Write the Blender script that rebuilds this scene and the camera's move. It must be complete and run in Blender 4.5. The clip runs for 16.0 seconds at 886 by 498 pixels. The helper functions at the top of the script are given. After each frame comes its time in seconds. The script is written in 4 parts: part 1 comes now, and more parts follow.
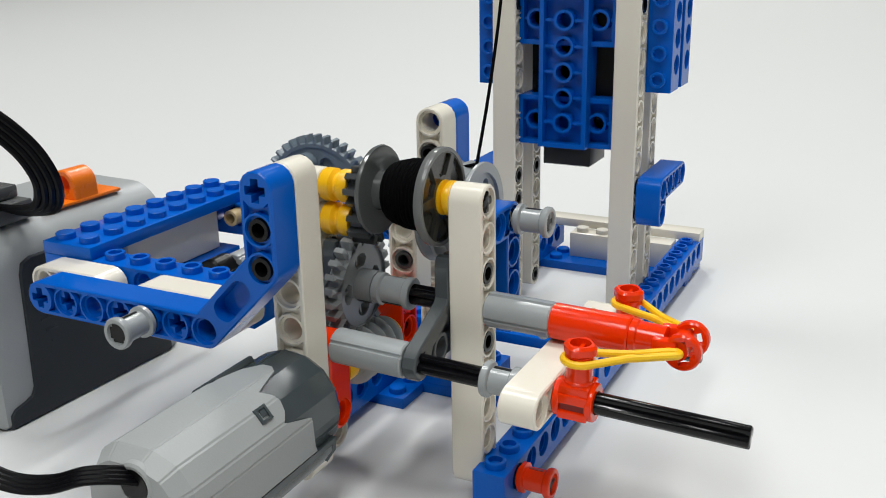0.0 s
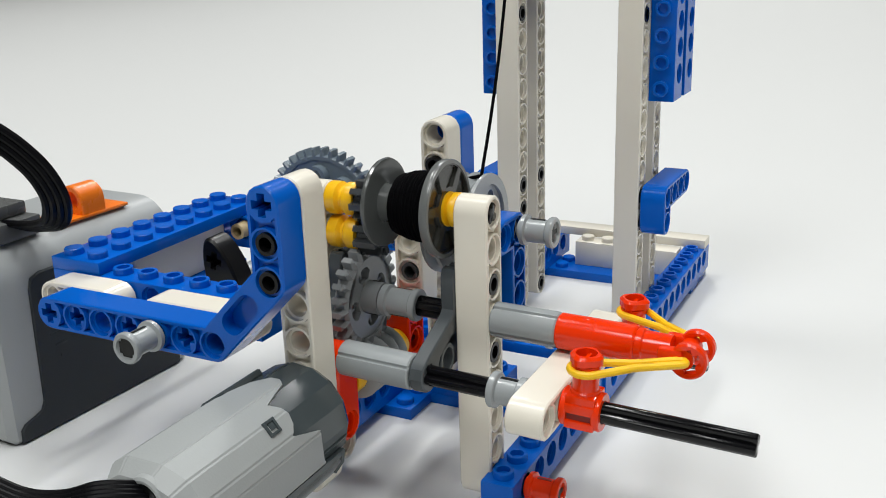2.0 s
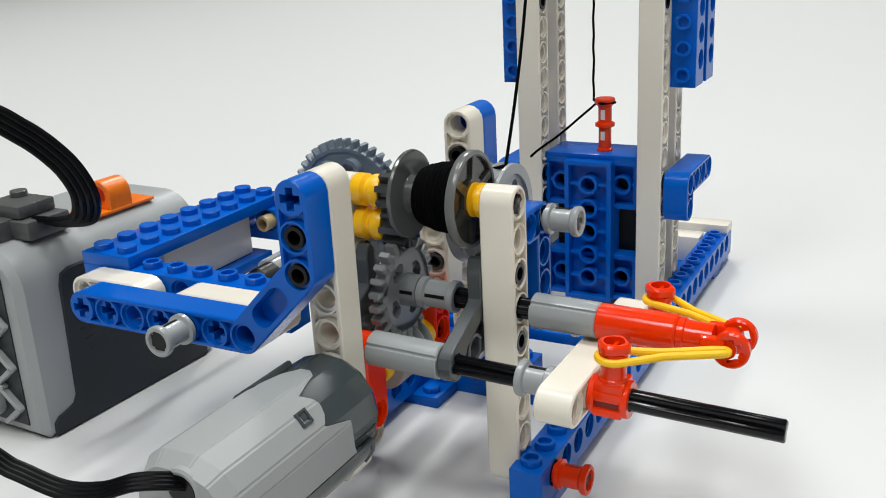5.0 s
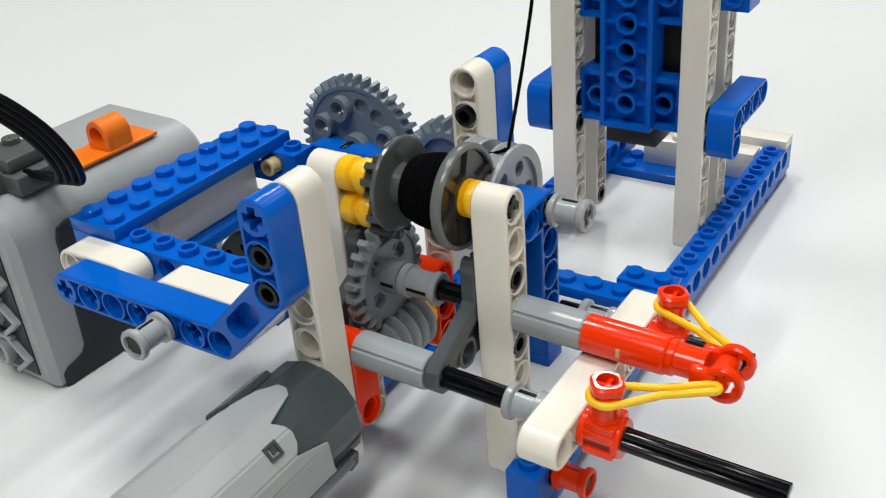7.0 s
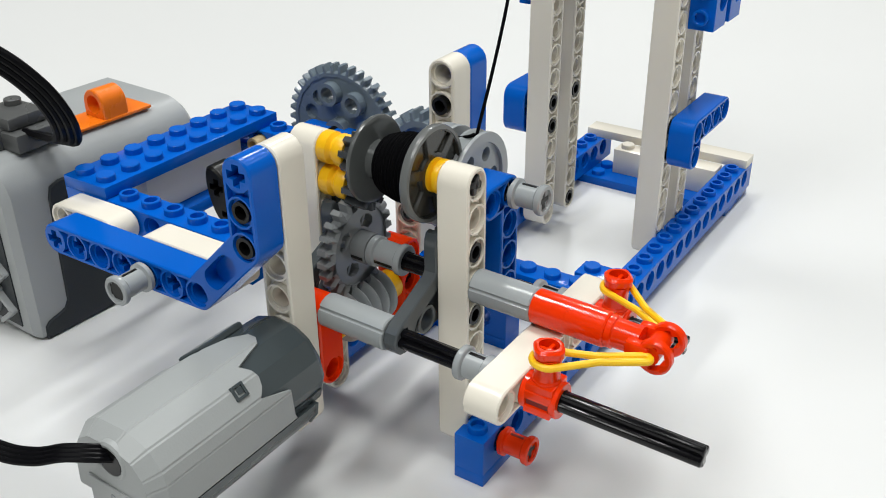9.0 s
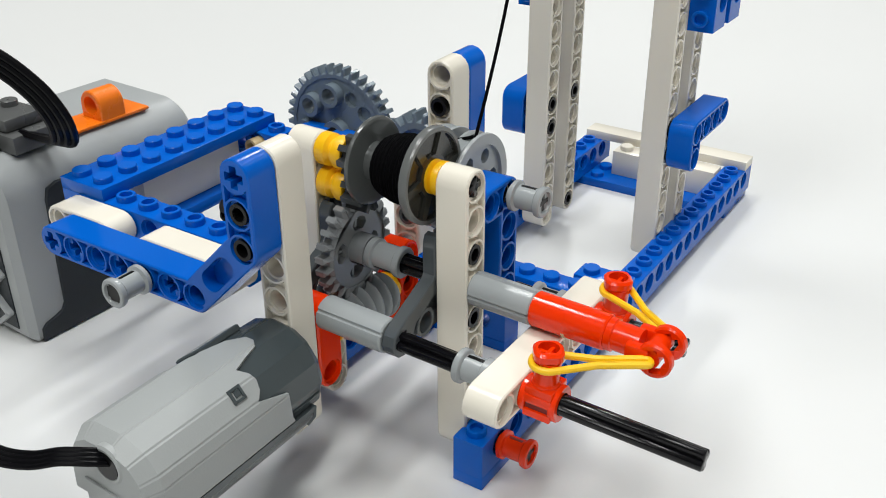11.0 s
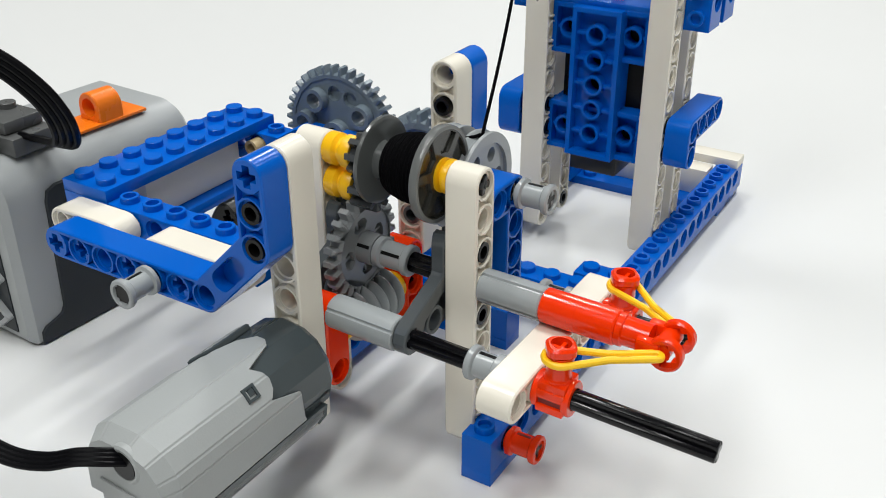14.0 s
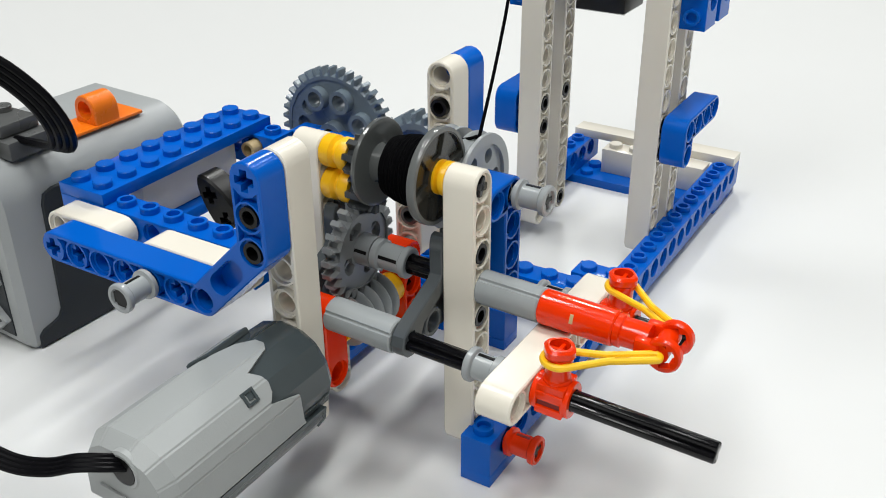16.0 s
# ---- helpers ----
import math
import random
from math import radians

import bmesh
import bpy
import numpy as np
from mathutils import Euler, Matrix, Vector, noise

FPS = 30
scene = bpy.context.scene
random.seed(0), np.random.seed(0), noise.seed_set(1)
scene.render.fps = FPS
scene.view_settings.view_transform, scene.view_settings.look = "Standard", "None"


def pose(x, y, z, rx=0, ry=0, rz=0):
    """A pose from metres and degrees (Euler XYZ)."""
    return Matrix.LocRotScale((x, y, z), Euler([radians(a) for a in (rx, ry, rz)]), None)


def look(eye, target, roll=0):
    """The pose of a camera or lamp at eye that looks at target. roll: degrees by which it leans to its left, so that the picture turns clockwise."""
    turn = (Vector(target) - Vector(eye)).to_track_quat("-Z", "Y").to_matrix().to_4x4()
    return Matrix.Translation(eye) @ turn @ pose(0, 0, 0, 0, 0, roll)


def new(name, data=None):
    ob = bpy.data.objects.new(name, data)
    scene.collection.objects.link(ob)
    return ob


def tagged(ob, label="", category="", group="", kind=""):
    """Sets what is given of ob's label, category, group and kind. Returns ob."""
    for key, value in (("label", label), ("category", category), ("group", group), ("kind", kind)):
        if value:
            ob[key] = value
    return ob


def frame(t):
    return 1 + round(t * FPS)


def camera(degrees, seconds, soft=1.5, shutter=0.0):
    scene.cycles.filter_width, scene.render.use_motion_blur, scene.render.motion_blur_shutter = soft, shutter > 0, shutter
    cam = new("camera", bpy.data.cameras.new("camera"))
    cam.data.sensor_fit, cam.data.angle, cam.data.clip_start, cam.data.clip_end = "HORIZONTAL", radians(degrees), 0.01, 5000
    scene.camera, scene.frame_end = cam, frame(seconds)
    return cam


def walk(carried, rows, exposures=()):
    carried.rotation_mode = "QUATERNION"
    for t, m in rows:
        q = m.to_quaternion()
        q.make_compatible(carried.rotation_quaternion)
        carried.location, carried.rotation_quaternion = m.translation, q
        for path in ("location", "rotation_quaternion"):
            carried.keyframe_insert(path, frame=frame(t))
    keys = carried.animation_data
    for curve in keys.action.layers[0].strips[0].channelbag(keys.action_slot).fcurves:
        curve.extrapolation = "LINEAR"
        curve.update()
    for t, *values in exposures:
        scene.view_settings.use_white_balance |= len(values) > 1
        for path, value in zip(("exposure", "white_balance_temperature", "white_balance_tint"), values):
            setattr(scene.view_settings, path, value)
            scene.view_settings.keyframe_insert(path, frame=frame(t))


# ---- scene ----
MM = 0.001
cam = camera(48.69, 16.0, 1.0, 0.5)
# seconds, eye, target (millimetres), roll
PATH = [
    (0, (82.66, -173.65, 128.96), (-3.76, -4.68, 65.89), -1.11),
    (0.5, (82.92, -174.10, 129.68), (-3.97, -5.15, 67.18), -1.30),
    (1, (83.09, -174.44, 129.75), (-3.91, -5.30, 67.95), -1.43),
    (1.5, (83.17, -174.49, 130.13), (-4.26, -5.46, 68.62), -1.60),
    (2, (83.16, -174.43, 130.04), (-4.56, -5.53, 68.58), -1.87),
    (2.5, (83.26, -174.81, 130.16), (-5.00, -6.23, 68.59), -1.67),
    (3, (82.90, -177.16, 131.19), (-5.86, -8.76, 69.84), -1.67),
    (3.5, (82.92, -177.58, 130.88), (-7.40, -10.17, 69.13), -2.76),
    (4, (82.76, -177.08, 130.54), (-8.33, -10.35, 68.07), -2.99),
    (6.3, (77.15, -173.83, 141.51), (-10.22, -10.66, 65.74), -3.24),
    (6.5, (74.56, -165.38, 150.41), (-13.54, -7.46, 64.97), -3.28),
    (7, (83.68, -136.79, 159.75), (-15.38, 6.12, 60.95), -4.99),
    (7.5, (92.08, -144.28, 157.41), (-2.58, 2.88, 60.55), -2.20),
    (8, (96.80, -148.37, 158.74), (1.95, -1.48, 61.65), -1.07),
    (8.5, (96.83, -150.02, 158.87), (1.07, -3.23, 62.52), -0.58),
    (9, (97.13, -150.95, 158.94), (0.22, -4.35, 63.45), -0.44),
    (11.5, (95.64, -150.03, 158.49), (-0.72, -2.83, 63.37), -0.28),
    (12, (91.77, -154.98, 159.28), (-0.98, -5.48, 64.16), 0.09),
    (12.5, (91.71, -155.03, 159.28), (-1.46, -5.71, 64.29), -0.10),
    (13, (91.58, -155.47, 158.81), (-1.69, -6.03, 64.11), -0.19),
    (13.5, (91.47, -155.36, 158.58), (-1.65, -5.93, 63.72), -0.29),
    (14, (91.45, -155.30, 158.28), (-1.37, -5.60, 63.54), -0.14),
    (14.5, (91.86, -154.90, 158.46), (-1.19, -5.62, 63.28), -0.27),
    (15, (91.82, -155.32, 159.01), (-0.83, -6.02, 63.48), -0.26),
    (15.5, (90.97, -155.27, 158.69), (-1.12, -5.43, 63.48), -0.30),
    (16, (90.85, -155.06, 159.31), (-1.13, -5.24, 63.96), -0.42),
]
walk(cam, [(t, look(Vector(eye) * MM, Vector(target) * MM, roll)) for t, eye, target, roll in PATH],
     [(0.0, -0.08), (1.0, -0.07), (2.0, -0.03), (4.0, -0.02), (6.5, -0.04), (8.0, 0.03), (16.0, 0.03)])

# ---- world, lights, exposure ----
world = bpy.data.worlds.new("room_air")
scene.world = world
world.use_nodes = True
world.node_tree.nodes["Background"].inputs[0].default_value = (0.9, 0.95, 1.0, 1)
world.node_tree.nodes["Background"].inputs[1].default_value = 0.35


def ceiling_lamp(x, y, sx, sy, watts):
    data = bpy.data.lights.new("ceiling_panel", "AREA")
    data.shape, data.size, data.size_y, data.energy = "RECTANGLE", sx, sy, watts
    data.color = (0.985, 1.0, 0.985)
    ob = new("ceiling_panel", data)
    ob.matrix_world = pose(x, y, 2.12)
    return ob


# watts of each ceiling panel by its place
WATTS = {(-0.75, 0.1): 11.5, (0.15, 0.1): 14.5, (1.05, 0.1): 6.0, (-0.95, 2.1): 31.0, (0.15, 2.1): 17.0, (1.05, 2.1): 3.5, (-0.3, -1.2): 20.0, (0.6, -1.2): 14.0}
for lx, ly in WATTS:
    ceiling_lamp(lx, ly, 0.16 if ly > 0 else 0.5, 0.62 if ly > 0 else 1.0, WATTS[(lx, ly)])


# ---- materials ----
def plastic(name, color, rough=0.28, bump=0.04, scale=900.0, vary=0.05, scratch=0.35, sss=0.0, spec=0.5):
    """Moulded plastic: slight tone drift from piece to piece, fine relief and hairline wear in the gloss."""
    m = bpy.data.materials.new(name)
    m.use_nodes = True
    nt = m.node_tree
    b = nt.nodes["Principled BSDF"]
    info = nt.nodes.new("ShaderNodeObjectInfo")
    geo = nt.nodes.new("ShaderNodeTexCoord")
    big = nt.nodes.new("ShaderNodeTexNoise")
    big.inputs["Scale"].default_value = 60.0
    big.inputs["Detail"].default_value = 4.0
    fine = nt.nodes.new("ShaderNodeTexNoise")
    fine.inputs["Scale"].default_value = scale
    fine.inputs["Detail"].default_value = 3.0
    for n in (big, fine):
        nt.links.new(geo.outputs["Object"], n.inputs["Vector"])
    mix = nt.nodes.new("ShaderNodeHueSaturation")
    mix.inputs["Color"].default_value = (*color, 1)
    add = nt.nodes.new("ShaderNodeMath")
    add.operation = "MULTIPLY_ADD"
    nt.links.new(info.outputs["Random"], add.inputs[0])
    add.inputs[1].default_value = vary
    add.inputs[2].default_value = 1.0 - vary * 1.0
    add2 = nt.nodes.new("ShaderNodeMath")
    add2.operation = "MULTIPLY_ADD"
    nt.links.new(big.outputs["Fac"], add2.inputs[0])
    add2.inputs[1].default_value = vary
    nt.links.new(add.outputs[0], add2.inputs[2])
    nt.links.new(add2.outputs[0], mix.inputs["Value"])
    nt.links.new(mix.outputs[0], b.inputs["Base Color"])
    rr = nt.nodes.new("ShaderNodeMapRange")
    nt.links.new(big.outputs["Fac"], rr.inputs["Value"])
    rr.inputs["To Min"].default_value = rough * (1 - scratch)
    rr.inputs["To Max"].default_value = rough * (1 + scratch)
    nt.links.new(rr.outputs["Result"], b.inputs["Roughness"])
    bp = nt.nodes.new("ShaderNodeBump")
    bp.inputs["Strength"].default_value = bump
    bp.inputs["Distance"].default_value = 0.0003
    nt.links.new(fine.outputs["Fac"], bp.inputs["Height"])
    nt.links.new(bp.outputs[0], b.inputs["Normal"])
    b.inputs["IOR"].default_value = 1.5
    b.inputs["Specular IOR Level"].default_value = spec
    if sss:
        b.inputs["Subsurface Weight"].default_value = sss
        b.inputs["Subsurface Radius"].default_value = (0.002, 0.0016, 0.0012)
        b.inputs["Subsurface Scale"].default_value = 0.6
    return m


BLUE = plastic("blue_plastic", (0.001, 0.108, 0.53), 0.17, scratch=0.2, spec=0.22)
WHITE = plastic("white_plastic", (0.80, 0.755, 0.655), 0.22)
RED = plastic("red_plastic", (0.84, 0.036, 0.001), 0.12, scratch=0.2, spec=0.4)
# Dark red for slots in red pieces, their shade put into the colour.
SLOT_SHADE = plastic("shaded_red_slot", (0.20, 0.008, 0.002), 0.5)
YELLOW = plastic("yellow_plastic", (0.92, 0.50, 0.006), 0.3)
GREY = plastic("light_grey_plastic", (0.32, 0.342, 0.35), 0.22)
GEAR = plastic("gear_grey_plastic", (0.225, 0.238, 0.246), 0.24)
FLANGE = plastic("flange_grey_plastic", (0.09, 0.096, 0.095), 0.16)
RIM = plastic("wheel_rim_grey", (0.135, 0.142, 0.14), 0.18)
OLIVE = plastic("smoky_dark_plastic", (0.03, 0.03, 0.026), 0.2)
LEVER = plastic("lever_grey_plastic", (0.07, 0.08, 0.086), 0.2)
MIDGREY = plastic("mid_grey_plastic", (0.085, 0.088, 0.088), 0.28)
DARK = plastic("dark_grey_plastic", (0.045, 0.05, 0.054), 0.26)
SLATE = plastic("slate_grey_plastic", (0.15, 0.19, 0.225), 0.26)
MOTOR = plastic("motor_shell_grey", (0.335, 0.352, 0.352), 0.42, bump=0.08, scale=2200)
NOSE = plastic("motor_nose_grey", (0.055, 0.068, 0.073), 0.14, spec=0.5)
BLACK = plastic("black_plastic", (0.005, 0.005, 0.005), 0.3, spec=0.22)
AXLE = plastic("glossy_black_plastic", (0.004, 0.004, 0.005), 0.15, spec=0.28)
ORANGE = plastic("orange_plastic", (0.88, 0.19, 0.008), 0.3)
TAN = plastic("tan_plastic", (0.55, 0.42, 0.22), 0.35)
CASE = plastic("battery_case_grey", (0.335, 0.352, 0.357), 0.42, bump=0.12, scale=2500)
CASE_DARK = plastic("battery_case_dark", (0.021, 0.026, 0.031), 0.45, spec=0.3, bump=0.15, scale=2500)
CABLE = plastic("cable_rubber", (0.003, 0.003, 0.004), 0.36, spec=0.09)
THREAD = plastic("black_thread", (0.002, 0.002, 0.0025), 0.9, bump=0.6, scale=5000, spec=0.04)
RUBBER = plastic("yellow_rubber", (0.98, 0.58, 0.01), 0.4)
WEIGHT = plastic("black_weight", (0.012, 0.012, 0.012), 0.4)
TABLE = plastic("white_table_top", (0.65, 0.655, 0.65), 0.5, bump=0.0, scale=400, vary=0.012, scratch=0.04)
# East wall out of view, pale so it throws fill onto right-facing sides.
FILL_WALL = plastic("fill_light_wall", (0.55, 0.54, 0.51), 0.7, scale=300)
# Other unseen walls and the ceiling, dark to hold down bounced light.
DIM_WALL = plastic("dim_bounce_wall", (0.15, 0.145, 0.135), 0.7, scale=300)


# ---- mesh helpers, all in millimetres ----
def ring(n, r, cx=0.0, cy=0.0, start=0.0):
    return [(cx + r * math.cos(start + 2 * math.pi * i / n), cy + r * math.sin(start + 2 * math.pi * i / n)) for i in range(n)]


def stadium(path, r, seg=8):
    """The outline, counter-clockwise, of a rounded bar along the polyline path."""
    pts = [Vector(p) for p in path]

    def side(pp):
        out = []
        for i, p in enumerate(pp):
            d0 = (p - pp[i - 1]).normalized() if i else None
            d1 = (pp[i + 1] - p).normalized() if i < len(pp) - 1 else None
            if d0 is None or d1 is None:
                continue
            n0, n1 = Vector((d0.y, -d0.x)), Vector((d1.y, -d1.x))
            if d0.cross(d1) > 0:  # outside of the bend lies on this side: round it
                a0, a1 = math.atan2(n0.y, n0.x), math.atan2(n1.y, n1.x)
                if a1 < a0:
                    a1 += 2 * math.pi
                for k in range(5):
                    a = a0 + (a1 - a0) * k / 4
                    out.append(p + r * Vector((math.cos(a), math.sin(a))))
            else:
                h = (n0 + n1).normalized()
                out.append(p + h * (r / h.dot(n0)))
        return out

    def cap(p, d):
        a0 = math.atan2(-d.x, d.y)
        return [p + r * Vector((math.cos(a0 + math.pi * k / seg), math.sin(a0 + math.pi * k / seg))) for k in range(seg + 1)]

    d_end, d_start = (pts[-1] - pts[-2]).normalized(), (pts[0] - pts[1]).normalized()
    loop = side(pts) + cap(pts[-1], d_end) + side(pts[::-1]) + cap(pts[0], d_start)
    return [(p.x, p.y) for p in loop]


def rect(u0, v0, u1, v1, c=0.0):
    if c:
        return [(u0 + c, v0), (u1 - c, v0), (u1, v0 + c), (u1, v1 - c), (u1 - c, v1), (u0 + c, v1), (u0, v1 - c), (u0, v0 + c)]
    return [(u0, v0), (u1, v0), (u1, v1), (u0, v1)]


def shrink(loop, d):
    """The loop moved inwards by d."""
    out, n = [], len(loop)
    for i in range(n):
        a, b, c = Vector(loop[i - 1]), Vector(loop[i]), Vector(loop[(i + 1) % n])
        e0, e1 = (b - a), (c - b)
        if e0.length < 1e-6 or e1.length < 1e-6:
            out.append(loop[i])
            continue
        e0.normalize(), e1.normalize()
        n0, n1 = Vector((-e0.y, e0.x)), Vector((-e1.y, e1.x))
        h = n0 + n1
        h = h.normalized() if h.length > 1e-6 else n0
        out.append(tuple(b + h * (d / max(0.35, h.dot(n0)))))
    return out


def cross_loop(cx, cy, a=2.4, w=0.9, turn=0.0):
    pts = [(a, -w), (a, w), (w, w), (w, a), (-w, a), (-w, w), (-a, w), (-a, -w), (-w, -w), (-w, -a), (w, -a), (w, -w)]
    c, s = math.cos(turn), math.sin(turn)
    return [(cx + x * c - y * s, cy + x * s + y * c) for x, y in pts]


def axle_loop(turn=0.0, r=2.42, w=0.88):
    """The outline of a cross axle, its four arms rounded at the tips."""
    e = math.sqrt(r * r - w * w)
    arm = [(w, -w), (e - 0.12, -w), (e + 0.06, -w + 0.3), (r, 0), (e + 0.06, w - 0.3), (e - 0.12, w)]
    out = []
    for k in range(4):
        c, s = math.cos(turn + k * math.pi / 2), math.sin(turn + k * math.pi / 2)
        out += [(x * c - y * s, x * s + y * c) for x, y in arm]
    return out


def hourglass(cx, cy, ux, uy, pitch=8.0, r=3.6, top=2.95):
    """The sunk pocket between two neighbouring holes whose line runs along (ux, uy)."""
    pts = []
    vs = [-top, -top * 0.6, 0.0, top * 0.6, top]
    for v in vs:
        pts.append((pitch / 2 - math.sqrt(r * r - v * v), v))
    pts = pts + [(-a, v) for a, v in pts[::-1]]
    return [(cx + a * ux - v * uy, cy + a * uy + v * ux) for a, v in pts]


def slab(bm, outer, wells, t, chamfer=0.25, to=None):
    """A plate of thickness t with the outline outer; wells are ('hole', cx, cy), ('cross', cx, cy), ('pocket', loop, depth), ('bore', cx, cy, r)
    and ('through', loop), open on both faces. to: matrix from (u, v, w)."""
    to = to or Matrix.Identity(4)
    h = t / 2

    def loop3(loop, w):
        return [bm.verts.new(to @ Vector((x, y, w))) for x, y in loop]

    def wall(a, b, flip=False):
        n = len(a)
        for i in range(n):
            f = (a[i], a[(i + 1) % n], b[(i + 1) % n], b[i])
            bm.faces.new(f[::-1] if flip else f)

    def edges(vs):
        out = []
        for i in range(len(vs)):
            e = bm.edges.get((vs[i], vs[(i + 1) % len(vs)])) or bm.edges.new((vs[i], vs[(i + 1) % len(vs)]))
            out.append(e)
        return out

    inset = shrink(outer, chamfer)
    rims = {}
    for s in (1, -1):
        face_edges = []
        vo = loop3(inset, s * h)
        side = loop3(outer, s * (h - chamfer))
        rims[s] = side
        wall(side, vo, s < 0)
        face_edges += edges(vo)
        for well in wells:
            kind = well[0]
            if kind == "hole":
                top = loop3(ring(18, 3.1, well[1], well[2]), s * h)
                floor = loop3(ring(18, 3.0, well[1], well[2]), s * (h - 0.9))
                bore = loop3(ring(18, 2.42, well[1], well[2]), s * (h - 0.9))
                wall(top, floor, s > 0)
                wall(floor, bore, s > 0)
                rims[(s, well)] = bore
            elif kind == "bore":
                top = loop3(ring(18, well[3], well[1], well[2]), s * h)
                rims[(s, well)] = top
            elif kind == "cross":
                top = loop3(cross_loop(well[1], well[2]), s * h)
                rims[(s, well)] = top
            elif kind == "ringed":
                top = loop3(ring(18, 3.1, well[1], well[2]), s * h)
                floor = loop3(ring(18, 3.0, well[1], well[2]), s * (h - 0.9))
                inner = loop3(cross_loop(well[1], well[2], 2.3, 0.9), s * (h - 0.9))
                wall(top, floor, s > 0)
                bmesh.ops.triangle_fill(bm, edges=edges(floor) + edges(inner), use_beauty=True, normal=to.to_3x3() @ Vector((0, 0, s)))
                rims[(s, well)] = inner
            elif kind == "through":
                top = loop3(well[1], s * h)
                rims[(s, well)] = top
            else:
                top = loop3(well[1], s * h)
                floor = loop3(shrink(well[1], 0.12), s * (h - well[2]))
                wall(top, floor, s > 0)
                bm.faces.new(floor if s > 0 else floor[::-1])
            face_edges += edges(top)
        bmesh.ops.triangle_fill(bm, edges=face_edges, use_beauty=True, normal=to.to_3x3() @ Vector((0, 0, s)))
    wall(rims[-1], rims[1])
    for well in wells:
        if (1, well) in rims:
            wall(rims[(-1, well)], rims[(1, well)], True)
    return bm


def lathe(bm, profile, to=None, n=28, closed=False):
    """Turns the profile of (radius, height) round the z axis."""
    to = to or Matrix.Identity(4)
    rows = []
    for r, z in profile:
        if r < 1e-6:
            rows.append([bm.verts.new(to @ Vector((0, 0, z)))])
        else:
            rows.append([bm.verts.new(to @ Vector((r * math.cos(2 * math.pi * i / n), r * math.sin(2 * math.pi * i / n), z))) for i in range(n)])
    pairs = list(zip(rows, rows[1:])) + ([(rows[-1], rows[0])] if closed else [])
    for a, b in pairs:
        for i in range(n):
            j = (i + 1) % n
            if len(a) == 1 and len(b) == 1:
                continue
            if len(a) == 1:
                bm.faces.new((a[0], b[j], b[i]))
            elif len(b) == 1:
                bm.faces.new((a[i], a[j], b[0]))
            else:
                bm.faces.new((a[i], a[j], b[j], b[i]))
    return bm


def box(bm, x0, y0, z0, x1, y1, z1, c=0.25):
    """A box with chamfered edges."""
    r = bmesh.ops.create_cube(bm, size=1.0)
    bmesh.ops.transform(bm, matrix=Matrix.Translation(((x0 + x1) / 2, (y0 + y1) / 2, (z0 + z1) / 2)) @ Matrix.Diagonal((x1 - x0, y1 - y0, z1 - z0, 1)), verts=r["verts"])
    if c:
        es = list({e for v in r["verts"] for e in v.link_edges})
        bmesh.ops.bevel(bm, geom=es, offset=c, segments=2, affect="EDGES", profile=0.5)
    return bm


def sweep(bm, pts, shape, up=(0, 0, 1), cap=True):
    """Draws the 2D loop shape along the points."""
    pts = [Vector(p) for p in pts]
    rows, u = [], None
    for i, p in enumerate(pts):
        d = (pts[min(i + 1, len(pts) - 1)] - pts[max(i - 1, 0)]).normalized()
        if u is None:
            u = Vector(up)
        s = d.cross(u)
        s = s.normalized() if s.length > 1e-5 else d.orthogonal().normalized()
        u = s.cross(d).normalized()
        rows.append([bm.verts.new(p + s * a + u * b) for a, b in shape])
    n = len(shape)
    for a, b in zip(rows, rows[1:]):
        for i in range(n):
            bm.faces.new((a[i], a[(i + 1) % n], b[(i + 1) % n], b[i]))
    if cap:
        bm.faces.new(rows[0][::-1])
        bm.faces.new(rows[-1])
    return bm


def curve_points(ctrl, n=10):
    """A smooth line through the control points."""
    c = [Vector(p) for p in ctrl]
    c = [c[0] * 2 - c[1]] + c + [c[-1] * 2 - c[-2]]
    out = []
    for i in range(1, len(c) - 2):
        for k in range(n):
            t = k / n
            a, b, d, e = c[i - 1], c[i], c[i + 1], c[i + 2]
            out.append(0.5 * (2 * b + (d - a) * t + (2 * a - 5 * b + 4 * d - e) * t * t + (3 * b - a - 3 * d + e) * t ** 3))
    return out + [c[-2]]


def along(axis, x, y, z):
    """A frame whose w axis points along +X, +Y or +Z; u, v as listed: X: (Y, Z); Y: (X, Z); Z: (X, Y)."""
    if axis == "X":
        m = Matrix(((0, 0, 1), (1, 0, 0), (0, 1, 0))).to_4x4()
    elif axis == "Y":
        m = Matrix(((1, 0, 0), (0, 0, -1), (0, 1, 0))).to_4x4()
    else:
        m = Matrix.Identity(4)
    return Matrix.Translation((x, y, z)) @ m


def finish(bm, name, material, smooth=29.0):
    bmesh.ops.scale(bm, vec=(MM, MM, MM), verts=bm.verts)
    bmesh.ops.recalc_face_normals(bm, faces=bm.faces)
    lim = radians(smooth)
    for f in bm.faces:
        f.smooth = True
    for e in bm.edges:
        if len(e.link_faces) != 2 or e.calc_face_angle(0.0) > lim:
            e.smooth = False
    me = bpy.data.meshes.new(name)
    bm.to_mesh(me)
    bm.free()
    me.materials.append(material)
    return me


def part(name, bm, material, parent, label="", at=None, smooth=29.0):
    """One mesh object under a thing or part."""
    ob = new(name, finish(bm, name, material, smooth))
    ob.parent = parent
    if at is not None:
        ob.matrix_basis = at
    if label:
        ob["label"] = label
    return ob


def thing(name, label, category, group="", kind="", at=None):
    ob = new(name)
    ob.empty_display_size = 0.005
    if at is not None:
        ob.matrix_basis = at
    return tagged(ob, label, category, group, kind)


